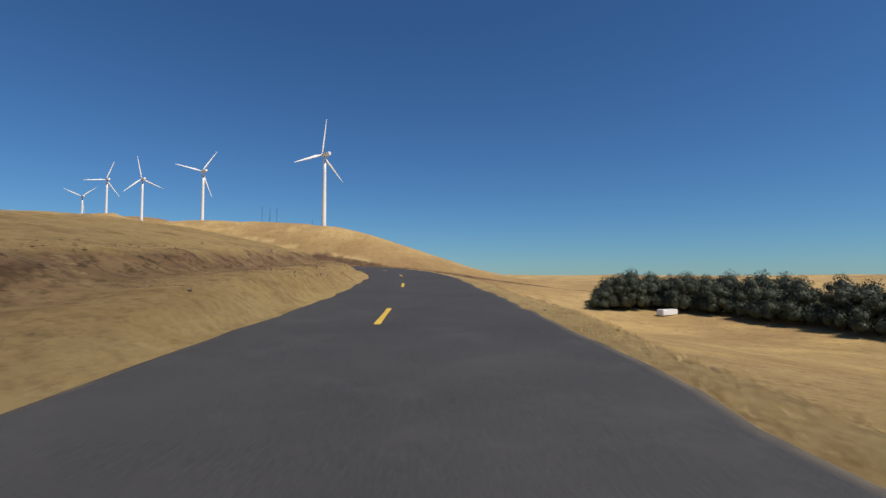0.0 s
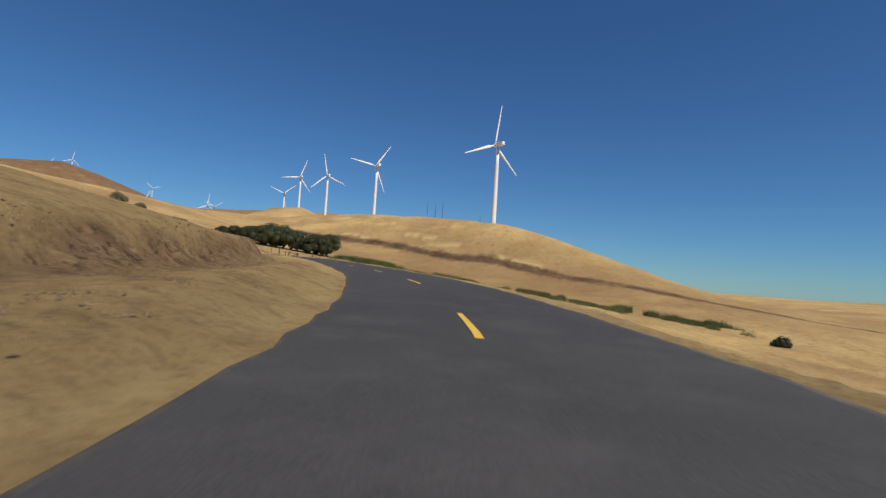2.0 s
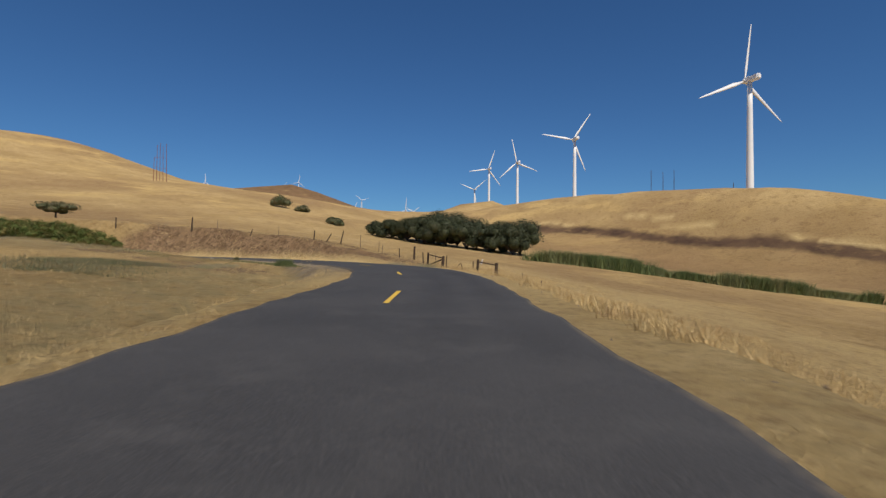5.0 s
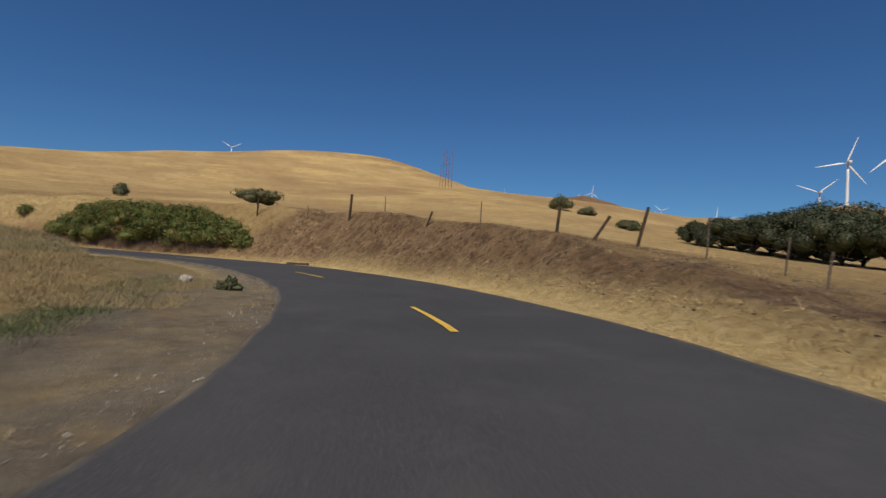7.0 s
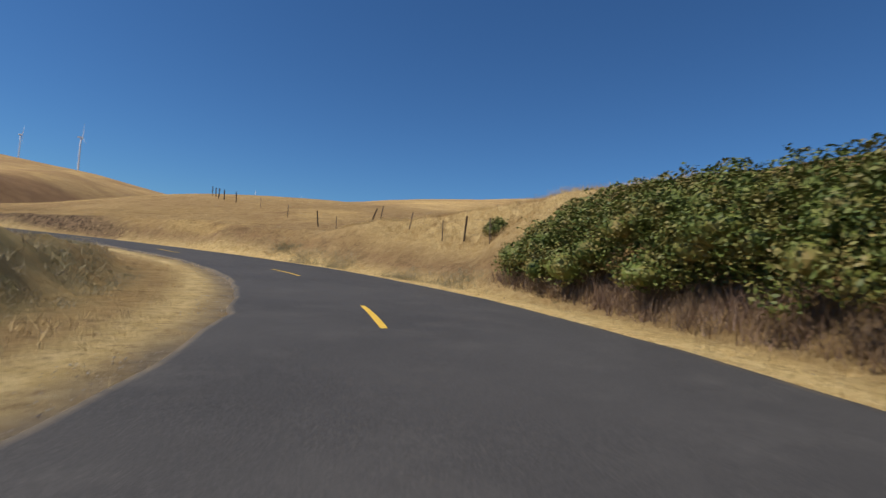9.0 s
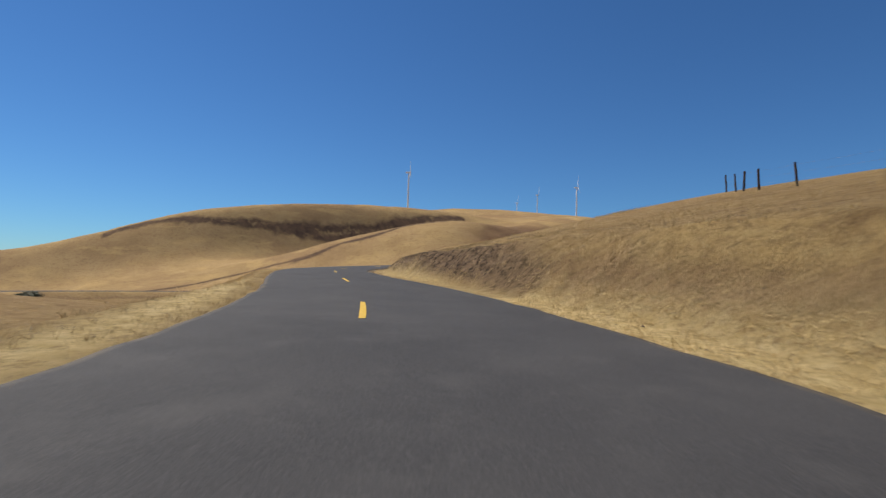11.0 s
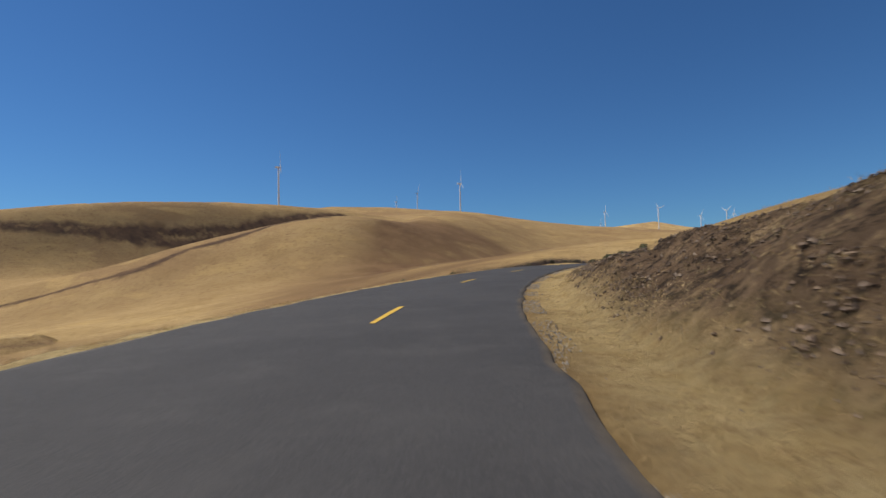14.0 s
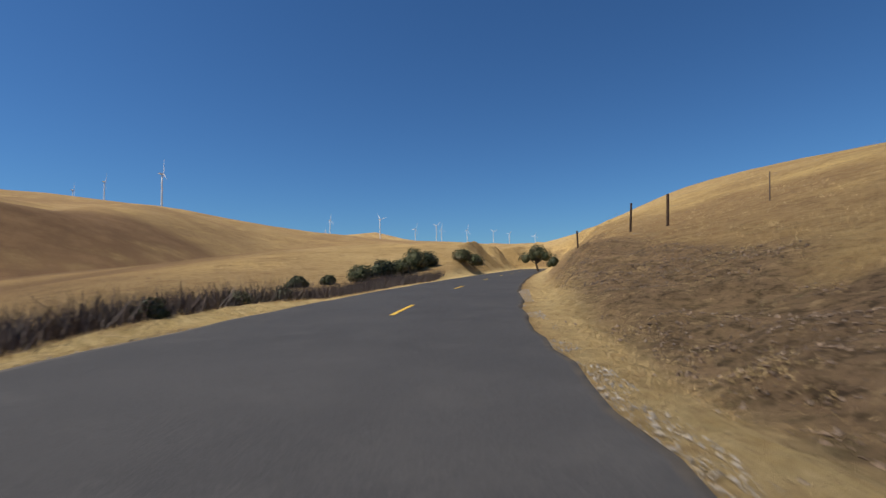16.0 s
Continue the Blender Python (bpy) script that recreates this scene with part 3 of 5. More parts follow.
DASHES = (71, 83.4, 95.6, 107.6, 120.0, 133.1, 146.5, 159.4, 172.2, 183.2, 195.2, 207, 219.5, 231.8, 244.0, 256.8, 269.7, 281.5, 294.5, 306.8, 318.4, 331.3, 343.8, 356,
          368.2, 381.2, 394.8, 407.5, 421.3, 434, 447, 460.8, 474, 487.5, 501, 514.5, 528, 541.5)
PAINT_AT = (60, 108, 121, 147, 160, 173, 184, 197, 225, 245, 257, 270, 282, 295, 307, 320, 332, 343, 355, 369, 381, 395, 407, 422, 448, 463, 560)
PAINT = (0.1, -0.05, -0.15, -0.15, -0.72, -0.95, -0.55, 0.1, 0.35, 0.55, -0.3, -0.9, -0.5, -0.4, -0.05, -0.3, 0.85, 0.6, 0.1, -0.42, 0.0, -0.17, -0.18, 0.1, 0.1, 0.3, 0.3)
ROAD = build_road()


# ---------------------------------------------------------------- wind turbines
def wind_turbine(x, y, facing, turn, hub=50.0, blade=25.0, base_z=None):
    """facing: degrees to the left of +y that the rotor looks; turn: the first blade's angle."""
    z = (zat(x, y) if base_z is None else base_z)
    top = empty("wind_turbine", x, y, z, facing)
    tagged(top, "white three-bladed wind turbine on a tall tubular steel mast", "wind turbine", "turbines on the ridges")
    bm = bmesh.new()
    k = blade / 25.0
    tube(bm, (0, 0, -9), (0, 0, hub - 1.2 * k), 1.6 * k, 0.95 * k, 20, rings=5)
    part("mast", bm, WHITE, top, smooth=True)
    bm = bmesh.new()
    bmesh.ops.create_cube(bm, size=1, matrix=Matrix.Translation((0, -1.6 * k, hub)) @ Matrix.Diagonal((2.3 * k, 6.4 * k, 2.4 * k, 1)))
    bmesh.ops.bevel(bm, geom=bm.edges[:], offset=0.45 * k, segments=2, affect='EDGES')
    part("nacelle", bm, WHITE, top)
    bm = bmesh.new()
    bmesh.ops.create_uvsphere(bm, u_segments=14, v_segments=8, radius=1.05 * k, matrix=Matrix.Translation((0, 2.4 * k, hub)) @ Matrix.Diagonal((1, 1.35, 1, 1)))
    rotor = part("rotor_hub", bm, WHITE, top, smooth=True)
    for i3 in range(3):
        bm = bmesh.new()
        rings = []
        for f in (0.0, 0.06, 0.2, 0.45, 0.75, 0.95, 1.0):
            chord = (0.75, 0.9, 1.75, 1.3, 0.85, 0.5, 0.12)[(0.0, 0.06, 0.2, 0.45, 0.75, 0.95, 1.0).index(f)]
            thick = (0.75 * (1 - f) ** 1.3 + 0.08) * k
            chord *= k
            tw = radians(16 * (1 - f))
            rings.append([bm.verts.new((chord * cx * math.cos(tw) - thick * cy * math.sin(tw), chord * cx * math.sin(tw) + thick * cy * math.cos(tw), 0.7 + f * (blade - 0.7)))
                          for cx, cy in ((-0.45, 0), (-0.2, 0.45), (0.2, 0.4), (0.65, 0), (0.2, -0.4), (-0.2, -0.45))])
        for lo, hi in zip(rings, rings[1:]):
            for i in range(6):
                bm.faces.new((lo[i], lo[(i + 1) % 6], hi[(i + 1) % 6], hi[i]))
        bm.faces.new(rings[0][::-1]), bm.faces.new(rings[-1])
        ob = part("blade", bm, WHITE, rotor, smooth=True)
        ob.matrix_basis = Matrix.Translation((0, 2.5 * k, hub)) @ Matrix.Rotation(radians(turn + 120 * i3), 4, 'Y')
    return top


TURBINES = (
    (-119, 405, 60, 8, 60.0, 31.0, None),
    (-239, 440, 60, 35, 51.7, 25.0, 40.5),
    (-360, 537, 58, -12, 47.7, 25.0, 56.5),
    (-434, 582, 62, 20, 44.9, 25.0, 67.3),
    (-558, 700, 60, 50, 39.8, 25.0, 70.9),
    (-1475, 649, 60, 0, 58.2, 25.0, 147.5),
    (-1570, 924, 60, 40, 47.4, 25.0, 181.7),
    (-1458, 920, 60, 10, 36.8, 25.0, 198.8),
    (-1433, 1141, 60, 70, 50.5, 25.0, 147.5),
    (-1003, 797, 60, 20, 36.0, 25.0, 74.3),
    (-817, 790, 60, 5, 36.0, 25.0, 65.4),
    (-1028, 1004, 60, 55, 63.7, 25.0, 63.0),
    (-564, 54, 100, 60, 27.3, 9.5, 69.1),
    (25, -700, 96, 15, 64.7, 25.0, 100.2),
    (-261, -891, 94, 0, 65.3, 25.0, 109.8),
    (-219, -1379, 98, 35, 69.3, 25.0, 167.8),
    (-846, -1559, 95, 10, 60.7, 25.0, 139.2),
    (-889, -1312, 97, 80, 71.0, 25.0, 108.6),
    (-1257, -1670, 93, 30, 62.9, 25.0, 134.3),
    (-1205, -1462, 95, 55, 64.6, 25.0, 123.7),
    (-1401, -1690, 95, 5, 66.2, 25.0, 138.3),
    (-1547, -1700, 95, 20, 65.7, 25.0, 141.2),
    (-1904, -1918, 96, 70, 61.7, 25.0, 169.7),
    (-1962, -1863, 94, 44, 49.3, 25.0, 169.3),
    (-2198, -1906, 94, 14, 75.0, 25.0, 147.0),
    (-165, -1512, 95, 25, 62.8, 25.0, 170.3),
    (-1078, -2108, 95, 0, 66.4, 25.0, 148.1),
)
for t in TURBINES:
    wind_turbine(*t)


# ---------------------------------------------------------------- plants
def quick_mesh(name, verts, sides, material, parent=None, smooth=False):
    """A mesh of separate faces, each of that many corners, from an array of corners."""
    me = bpy.data.meshes.new(name)
    v = np.asarray(verts, np.float32).reshape(-1, 3)
    f = len(v) // sides
    me.vertices.add(len(v))
    me.vertices.foreach_set("co", v.ravel())
    me.loops.add(f * sides)
    me.loops.foreach_set("vertex_index", np.arange(f * sides, dtype=np.int32))
    me.polygons.add(f)
    me.polygons.foreach_set("loop_start", np.arange(0, f * sides, sides, dtype=np.int32))
    me.materials.append(material)
    me.update(calc_edges=True)
    ob = new(name, me)
    ob.parent = parent
    return ob


def leaf_quads(pos, out, size, rng):
    """Small bent-looking leaves: a diamond at each place, facing roughly out."""
    n = len(pos)
    d = out + rng.normal(0, 0.55, (n, 3))
    d /= np.linalg.norm(d, axis=1)[:, None] + 1e-9
    u = np.cross(d, rng.normal(0, 1, (n, 3)))
    u /= np.linalg.norm(u, axis=1)[:, None] + 1e-9
    v = np.cross(d, u)
    k = size * rng.uniform(0.55, 1.35, n)[:, None]
    return np.stack([pos - u * k, pos - v * k * 0.55, pos + u * k, pos + v * k * 0.55], 1)


def cloud(blobs, n, size, rng, flat=0.25):
    """Leaves on and a little inside lumpy ellipsoids (x, y, z, rx, ry, rz)."""
    b = np.array(blobs, float)
    vol = b[:, 3] * b[:, 4] + b[:, 4] * b[:, 5]
    pick = rng.choice(len(b), n, p=vol / vol.sum())
    d = rng.normal(0, 1, (n, 3))
    d /= np.linalg.norm(d, axis=1)[:, None]
    d[:, 2] = np.where(d[:, 2] < -flat, -d[:, 2], d[:, 2])
    r = rng.uniform(0.72, 1.1, n) * (1 + 0.12 * np.sin(7 * d[:, 0] + pick) * np.sin(6 * d[:, 1] + 2 * pick))
    return leaf_quads(b[pick, :3] + d * b[pick, 3:] * r[:, None], d, size, rng)


def core(bm, blobs, scale=0.74):
    for x, y, z, rx, ry, rz in blobs:
        bmesh.ops.create_icosphere(bm, subdivisions=2, radius=1, matrix=Matrix.Translation((x, y, z)) @ Matrix.Diagonal((rx * scale, ry * scale, rz * scale, 1)))
    return bm


def tree(x, y, tall, wide, seed, label, leaves=2600, leaf=0.2, mat=None, trunk=0.3, low=0.3):
    rng = np.random.default_rng(seed)
    top = empty("tree", x, y, zat(x, y) - 0.1, float(rng.uniform(0, 360)))
    tagged(top, label, "tree")
    bm = bmesh.new()
    fork = Vector((0.15 * wide * (rng.random() - 0.5), 0.1, tall * low))
    r0 = 0.02 * tall + 0.05
    tube(bm, (0, 0, 0), fork, r0 * 1.35, r0, 9, 0.08, 3)
    blobs = []
    for i in range(11):
        a = i * 2.4 + rng.uniform(-0.4, 0.4)
        f = rng.uniform(0.2, 0.78)
        c = Vector((math.cos(a) * wide * 0.5 * f * 1.15, math.sin(a) * wide * 0.5 * f * 1.15, tall * rng.uniform(low + 0.14, 0.72)))
        mid = fork.lerp(c, 0.5) + Vector((0, 0, 0.05 * tall))
        tube(bm, fork, mid, r0 * 0.7, r0 * 0.42, 6, 0.1)
        tube(bm, mid, c, r0 * 0.42, r0 * 0.15, 6, 0.1)
        k = wide * rng.uniform(0.15, 0.26)
        blobs.append((c.x, c.y, c.z, k, k * rng.uniform(0.85, 1.1), min(k * 0.95, tall * (0.27 if low > 0.1 else 0.32))))
    blobs.append((0, 0, tall * 0.72, wide * 0.3, wide * 0.28, tall * 0.27))
    for i in range(6 if mat is LEAF_WOOD else 0):
        a, k = i * 1.05 + rng.uniform(-0.3, 0.3), wide * rng.uniform(0.2, 0.27)
        blobs.append((math.cos(a) * wide * 0.34, math.sin(a) * wide * 0.34, tall * 0.24, k, k, tall * 0.24))
    part("trunk", bm, BARK, top)
    crown = quick_mesh("crown", cloud(blobs, leaves, leaf, rng), 4, mat or LEAF_OAK, top)
    inner = part("inner_crown", core(bmesh.new(), blobs, 0.6), mat or LEAF_OAK, top)
    return top


def shrub(x, y, wide, deep, tall, seed, label, rz=0.0, leaves=700, leaf=0.13, mat=None, name="shrub", lumps=6, z=None):
    rng = np.random.default_rng(seed)
    top = empty(name, x, y, (zat(x, y) if z is None else z) - 0.05, rz)
    tagged(top, label, "shrub")
    blobs = []
    for i in range(lumps):
        u = (i + 0.5) / lumps * 2 - 1
        k = (1 - 0.55 * u * u)
        h = tall * k * rng.uniform(0.8, 1.05)
        w = wide / lumps * rng.uniform(1.0, 1.35)
        blobs.append((u * (wide * 0.5 - w * 0.6), rng.uniform(-0.12, 0.12) * deep, h * 0.5, w, deep * 0.45 * k * rng.uniform(0.85, 1.1), h * 0.52))
    for i in range(lumps * 3 if wide > 15 else 2):
        a = (rng.uniform(-0.45, 0.45) * wide, rng.uniform(-0.42, 0.3) * deep, -0.1)
        part("stem", tube(bmesh.new(), a, (a[0] * 1.1, a[1] * 1.2, tall * rng.uniform(0.45, 0.8)), 0.04, 0.02, 5, 0.1), BARK, top)
    quick_mesh("leaves", cloud(blobs, leaves, leaf, rng, 0.75), 4, mat or LEAF_SCRUB, top)
    part("inner_leaves", core(bmesh.new(), blobs, 0.7), mat or LEAF_SCRUB, top)
    return top


# the dark oaks in the hollow beyond the gate
OAK = "dark green oak in a dense grove on dry grass"
for i, (x, y, tall, wide) in enumerate(((-155, 193, 3.8, 6), (-150, 193.5, 4.9, 8), (-145, 194.5, 5.8, 9), (-139.5, 195.5, 7.2, 10), (-133.5, 196.5, 7.0, 10), (-127.5, 198, 6.3, 9.5), (-122, 199, 6.1, 9),
                                        (-117, 200.5, 6.9, 9.5), (-147, 199.5, 6.0, 9), (-141, 200.5, 8.2, 10), (-135, 202, 8.6, 10), (-129, 203, 7.6, 9.5), (-123, 204, 7.4, 9), (-118, 205.5, 8.4, 9))):
    tree(x, y, tall, wide, 100 + i, OAK, 7000, 0.15, LEAF_OAK, low=0.06)
# the dense wood in the valley beside the start
WOOD_LINE = spline(((53, 212), (68, 211), (84, 207), (97, 193), (106, 174), (113, 152), (120, 128)), 10)
rng = np.random.default_rng(139)
for i in range(40):
    f, row = (i % 14) / 13.0, i // 14
    p = WOOD_LINE[int(f * (len(WOOD_LINE) - 1))] + np.array((0.55, 0.75)) * (row * 9.0 + rng.uniform(-2, 2)) + rng.uniform(-2.5, 2.5, 2)
    tall = rng.uniform(11.5, 15.0) + 1.0 * row - (4.0 if f < 0.05 else 0.0)
    tree(float(p[0]), float(p[1]), tall, rng.uniform(10, 14), 140 + i, "dark grey-green tree in a dense valley wood below the road", 4200, 0.26, LEAF_WOOD, low=0.06)
# the lone tree and the bushes by the far bend
tree(-190, -70, 4.3, 4.4, 170, "small round olive-green tree on the bank beside the road", 2200, 0.13, LEAF_SCRUB, low=0.3)
shrub(-203, -78, 3.0, 2.6, 2.4, 171, "small dark shrub on the grassy slope", leaves=500, mat=LEAF_OAK)
for i, (x, y, w, d, h) in enumerate(((-148, -59.5, 1.7, 1.3, 1.3), (-151.5, -61, 1.2, 1, 0.9), (-154.6, -60.5, 2.4, 2, 1.7), (-157.5, -61.5, 3, 2.2, 2.3), (-160.6, -63, 3.2, 2.4, 2.4),
                                     (-163.6, -64.5, 3, 2.4, 2.3), (-166.5, -66.5, 3, 2.2, 2.1), (-173.5, -68.0, 2.6, 2, 1.9), (-177.5, -70.5, 3.0, 2.2, 2.4))):
    shrub(x, y, w * 1.5, d * 1.3, h * (0.75 + 0.12 * (i * 7 % 4)), 180 + i, "grey-green willow shrub in the gully below the road", rz=30, leaves=2600, leaf=0.1, mat=LEAF_SCRUB if i % 3 else LEAF_OAK, lumps=5)
# small shrubs on the western hill
for i, (x, y, w, h) in enumerate(((-169, 103, 3.4, 2.6), (-236, 209, 9, 5.0), (-228, 214, 7, 3.0), (-190, 203, 7, 2.2), (-184, 201, 3.6, 2.4), (-199, 208, 4, 2.0))):
    shrub(x, y, w, w * 0.8, h, 200 + i, "round dark shrub alone on a dry grass hillside", rz=i * 50, leaves=1000, leaf=0.14 if w < 5 else 0.25, mat=LEAF_SCRUB)
tree(-150, 124.5, 2.9, 5.4, 209, "small flat-topped tree alone on the dry hillside", 2200, 0.11, LEAF_SCRUB, low=0.35)
q = on_road(276.5, np.zeros(1) + 2.9)[0]
shrub(float(q[0]), float(q[1]), 0.75, 0.6, 0.38, 250, "low green weed bush at the edge of the dirt turn-out", rz=60, leaves=420, leaf=0.04, mat=LEAF_SCRUB, lumps=4)
# shrub far down on the right of the first straight
shrub(21.4, 211.3, 5, 4, 3.0, 215, "dark shrub in the dry valley floor", leaves=700, leaf=0.25, mat=LEAF_OAK)
for i, (x, y, w) in enumerate(((-100.2, 52.8, 1.6), (-98.8, 50.8, 1.3), (-96.8, 47.0, 1.1))):
    shrub(x, y, w * 0.8, w * 0.7, w * 0.42, 220 + i, "low dark shrub in the hollow beside the road", rz=30 * i, leaves=900, leaf=0.06, mat=LEAF_OAK)

for i, (x, y, w, h) in enumerate(((-46, 15, 5, 2.6), (-42, 9, 6, 2.8), (-38, 4, 4.5, 2.2), (-34, -1, 6, 2.8), (-30, -5, 4, 2.0), (-49, 22, 4, 2.0), (-25, -13, 5, 2.4))):
    shrub(x, y, w * 0.8, w * 0.7, h * 0.6, 260 + i, "dark grey-green shrub in the hollow below the road", rz=40 * i, leaves=1600, leaf=0.14, mat=LEAF_SCRUB, lumps=8)

# the great bramble on the outside of the bend
BRAMBLE_AT = (295.0, 296.5, 298.0, 299.5, 301.0, 302.5, 304.5, 307.0, 309.5, 312.0, 314.0, 315.4, 316.6, 317.6)
BRAMBLE_TOP = (0.2, 0.7, 1.0, 1.4, 2.0, 2.75, 3.6, 4.0, 4.15, 4.0, 3.7, 2.7, 1.5, 0.5)


def bramble(label):
    """A mound of arching canes: low tails at both ends, a lumpy top, and bare stems under the front skirt."""
    rng = np.random.default_rng(230)
    at = on_road(308.0, np.zeros(1) - 9.2)[0]
    top = empty("bramble", float(at[0]), float(at[1]), zat(float(at[0]), float(at[1])) - 0.1)
    tagged(top, label, "shrub")
    o = np.array(top.location)
    blobs, canes = [], []
    for i in range(500):
        s, v = rng.uniform(295.4, 317.4), rng.uniform(-1, 1)
        wide = min(2.6, 0.75 + 0.55 * float(np.interp(s, BRAMBLE_AT, BRAMBLE_TOP)))
        n = -9.35 + wide * v
        cap = float(np.interp(s + 0.9 * min(n + 8.9, 0), BRAMBLE_AT, BRAMBLE_TOP))
        q = on_road(s, np.zeros(1) + n)[0]
        base = zat(float(q[0]), float(q[1])) - q[2]
        roof = cap * (1 - 0.42 * max(v, 0) ** 2.2 - 0.12 * min(v, 0) ** 2) * rng.uniform(0.9, 1.03)
        floor = base + (0.75 if v > 0.55 and 301.5 < s < 315 else 0.0)
        if roof < floor + 0.2:
            continue
        # one lump somewhere between the ground and the roof, most of them up at the roof
        r = rng.uniform(0.32, 0.62) * (0.6 + 0.12 * cap)
        zc = max(floor + r * 0.6, roof - r - (rng.random() ** 2.2) * (roof - floor))
        blobs.append((q[0] - o[0], q[1] - o[1], q[2] + zc - o[2], r * rng.uniform(0.9, 1.4), r * rng.uniform(0.9, 1.4), r * rng.uniform(0.75, 1.1)))
        if rng.random() < 0.5 and zc > roof - 2 * r:
            canes.append((q[0] - o[0], q[1] - o[1], q[2] + roof - o[2]))
    for i in range(60):
        s = rng.uniform(300.5, 316)
        k = float(np.interp(s, BRAMBLE_AT, BRAMBLE_TOP)) / 4.15
        a, b = on_road(s, np.zeros(1) - 7.1 - rng.uniform(0, 1.0))[0], on_road(s + rng.normal(0, 0.5), np.zeros(1) - 8.0 - rng.uniform(0, 0.8))[0]
        a[2], b[2] = zat(float(a[0]), float(a[1])) - 0.1, b[2] + rng.uniform(1.0, 2.0) * k
        part("stem", tube(bmesh.new(), a - o, b - o, 0.03, 0.012, 5, 0.1, 2), DEAD, top, "bare dark bramble cane")
    # young shoots arching out of the roof
    shoots = []
    for x, y, z in canes:
        d = rng.normal(0, 0.35, 2)
        for f in np.linspace(0.1, 1, 9):
            shoots.append((x + d[0] * f, y + d[1] * f, z + 0.38 * f - 0.22 * f * f))
    shoots = np.array(shoots) + rng.normal(0, 0.05, (len(shoots), 3))
    # leaves through the whole mound, densest under its skin
    m = 60000
    s, v = rng.uniform(295.2, 317.6, m), rng.uniform(-1, 1, m)
    n = -9.35 + np.minimum(2.6, 0.75 + 0.55 * np.interp(s, BRAMBLE_AT, BRAMBLE_TOP)) * v
    cap = np.interp(s + 0.9 * np.minimum(n + 8.9, 0), BRAMBLE_AT, BRAMBLE_TOP)
    q = on_road(s, n)
    base = height(q[:, 0], q[:, 1]) - q[:, 2] + np.where((v > 0.6) & (s > 301.5) & (s < 315), 0.7, 0.05)
    roof = cap * (1 - 0.42 * np.maximum(v, 0) ** 2.2 - 0.12 * np.minimum(v, 0) ** 2) * (0.98 + 0.09 * grain(q[:, 0], q[:, 1], 0.9, 77) + 0.06 * grain(q[:, 0], q[:, 1], 0.4, 78))
    q[:, 2] += base + (roof - base) * (1 - 0.75 * rng.random(m) ** 2.5)
    skin = leaf_quads(q[roof > base + 0.1] - o, np.stack([0 * v, 0 * v, 1 + 0 * v], 1)[roof > base + 0.1], 0.062, rng)
    leaves = np.concatenate([skin, cloud(blobs, 60000, 0.062, rng, 1.0), leaf_quads(shoots, rng.normal(0, 1, shoots.shape) + (0, 0, 1), 0.06, rng)])
    quick_mesh("leaves", leaves, 4, LEAF_BRAMBLE, top)
    part("inner_leaves", core(bmesh.new(), blobs[::3], 0.7), LEAF_BRAMBLE, top)
    return top


bramble("great sprawling green bramble thicket beside the road")
q = on_road(319.0, np.zeros(1) - 9.8)[0]
shrub(float(q[0]), float(q[1]), 1.6, 1.3, 1.0, 231, "small round green shrub beyond the bramble", rz=20, leaves=2200, leaf=0.06, mat=LEAF_BRAMBLE)


rng0 = np.random.default_rng(299)


def blade_field(name, x, y, z, tall, spread, material, label, category, seed, width=0.005, per=5, tuft=0.05):
    """Thin upright blades in small tufts, one triangle a blade, as one object."""
    rng = np.random.default_rng(seed)
    big = np.repeat(rng.uniform(0.55, 1.25, len(x)), per)
    x, y, z = (np.repeat(v, per) for v in (x, y, z))
    n = len(x)
    a = rng.uniform(0, 2 * math.pi, n)
    h = tall * big * rng.uniform(0.5, 1.2, n)
    lean = spread * h
    w = width * rng.uniform(0.7, 1.5, n)
    base = np.stack([x + rng.normal(0, tuft, n), y + rng.normal(0, tuft, n), z - 0.03], 1)
    side = np.stack([np.cos(a), np.sin(a), 0 * a], 1) * w[:, None]
    tip = base + np.stack([rng.normal(0, 1, n) * lean, rng.normal(0, 1, n) * lean, h], 1)
    ob = quick_mesh(name, np.stack([base - side, base + side, tip], 1), 3, material)
    return tagged(ob, label, category, kind="stuff")


def strip(n, s0, s1, side, lo, hi, seed, power=1.6, spare=0.0):
    """Random places beside the asphalt: from lo to hi metres off its edge, denser near it."""
    rng = np.random.default_rng(seed)
    s = rng.uniform(s0, s1, n)
    o = lo + (hi - lo) * rng.random(n) ** power
    q = on_road(s, side * (road_edge(s, side + 0 * s) + o))
    z, s, m, d, _, _ = height(q[:, 0], q[:, 1], True)
    if spare:
        bare = np.maximum(bank_soil(q[:, 0], q[:, 1], s, m, d), (m > 0) * np.exp(-((s - 267) / 20) ** 4) * (np.abs(m) < 5.6))
        bare = np.maximum(bare, (m > 0) * np.exp(-((s - 300) / 20) ** 4) * ((np.abs(m) < 3.2) | (np.abs(m) > 5)))
        keep = rng.random(n) > spare * bare
        return q[keep, 0], q[keep, 1], z[keep]
    return q[:, 0], q[:, 1], z


def on_trimmed_bank(x, y):
    s, n, _ = locate(x, y)
    return ((n > 0) & (n < 13) & (s < 208)) | ((n < 0) & (n > -8.5) & (s > 352))


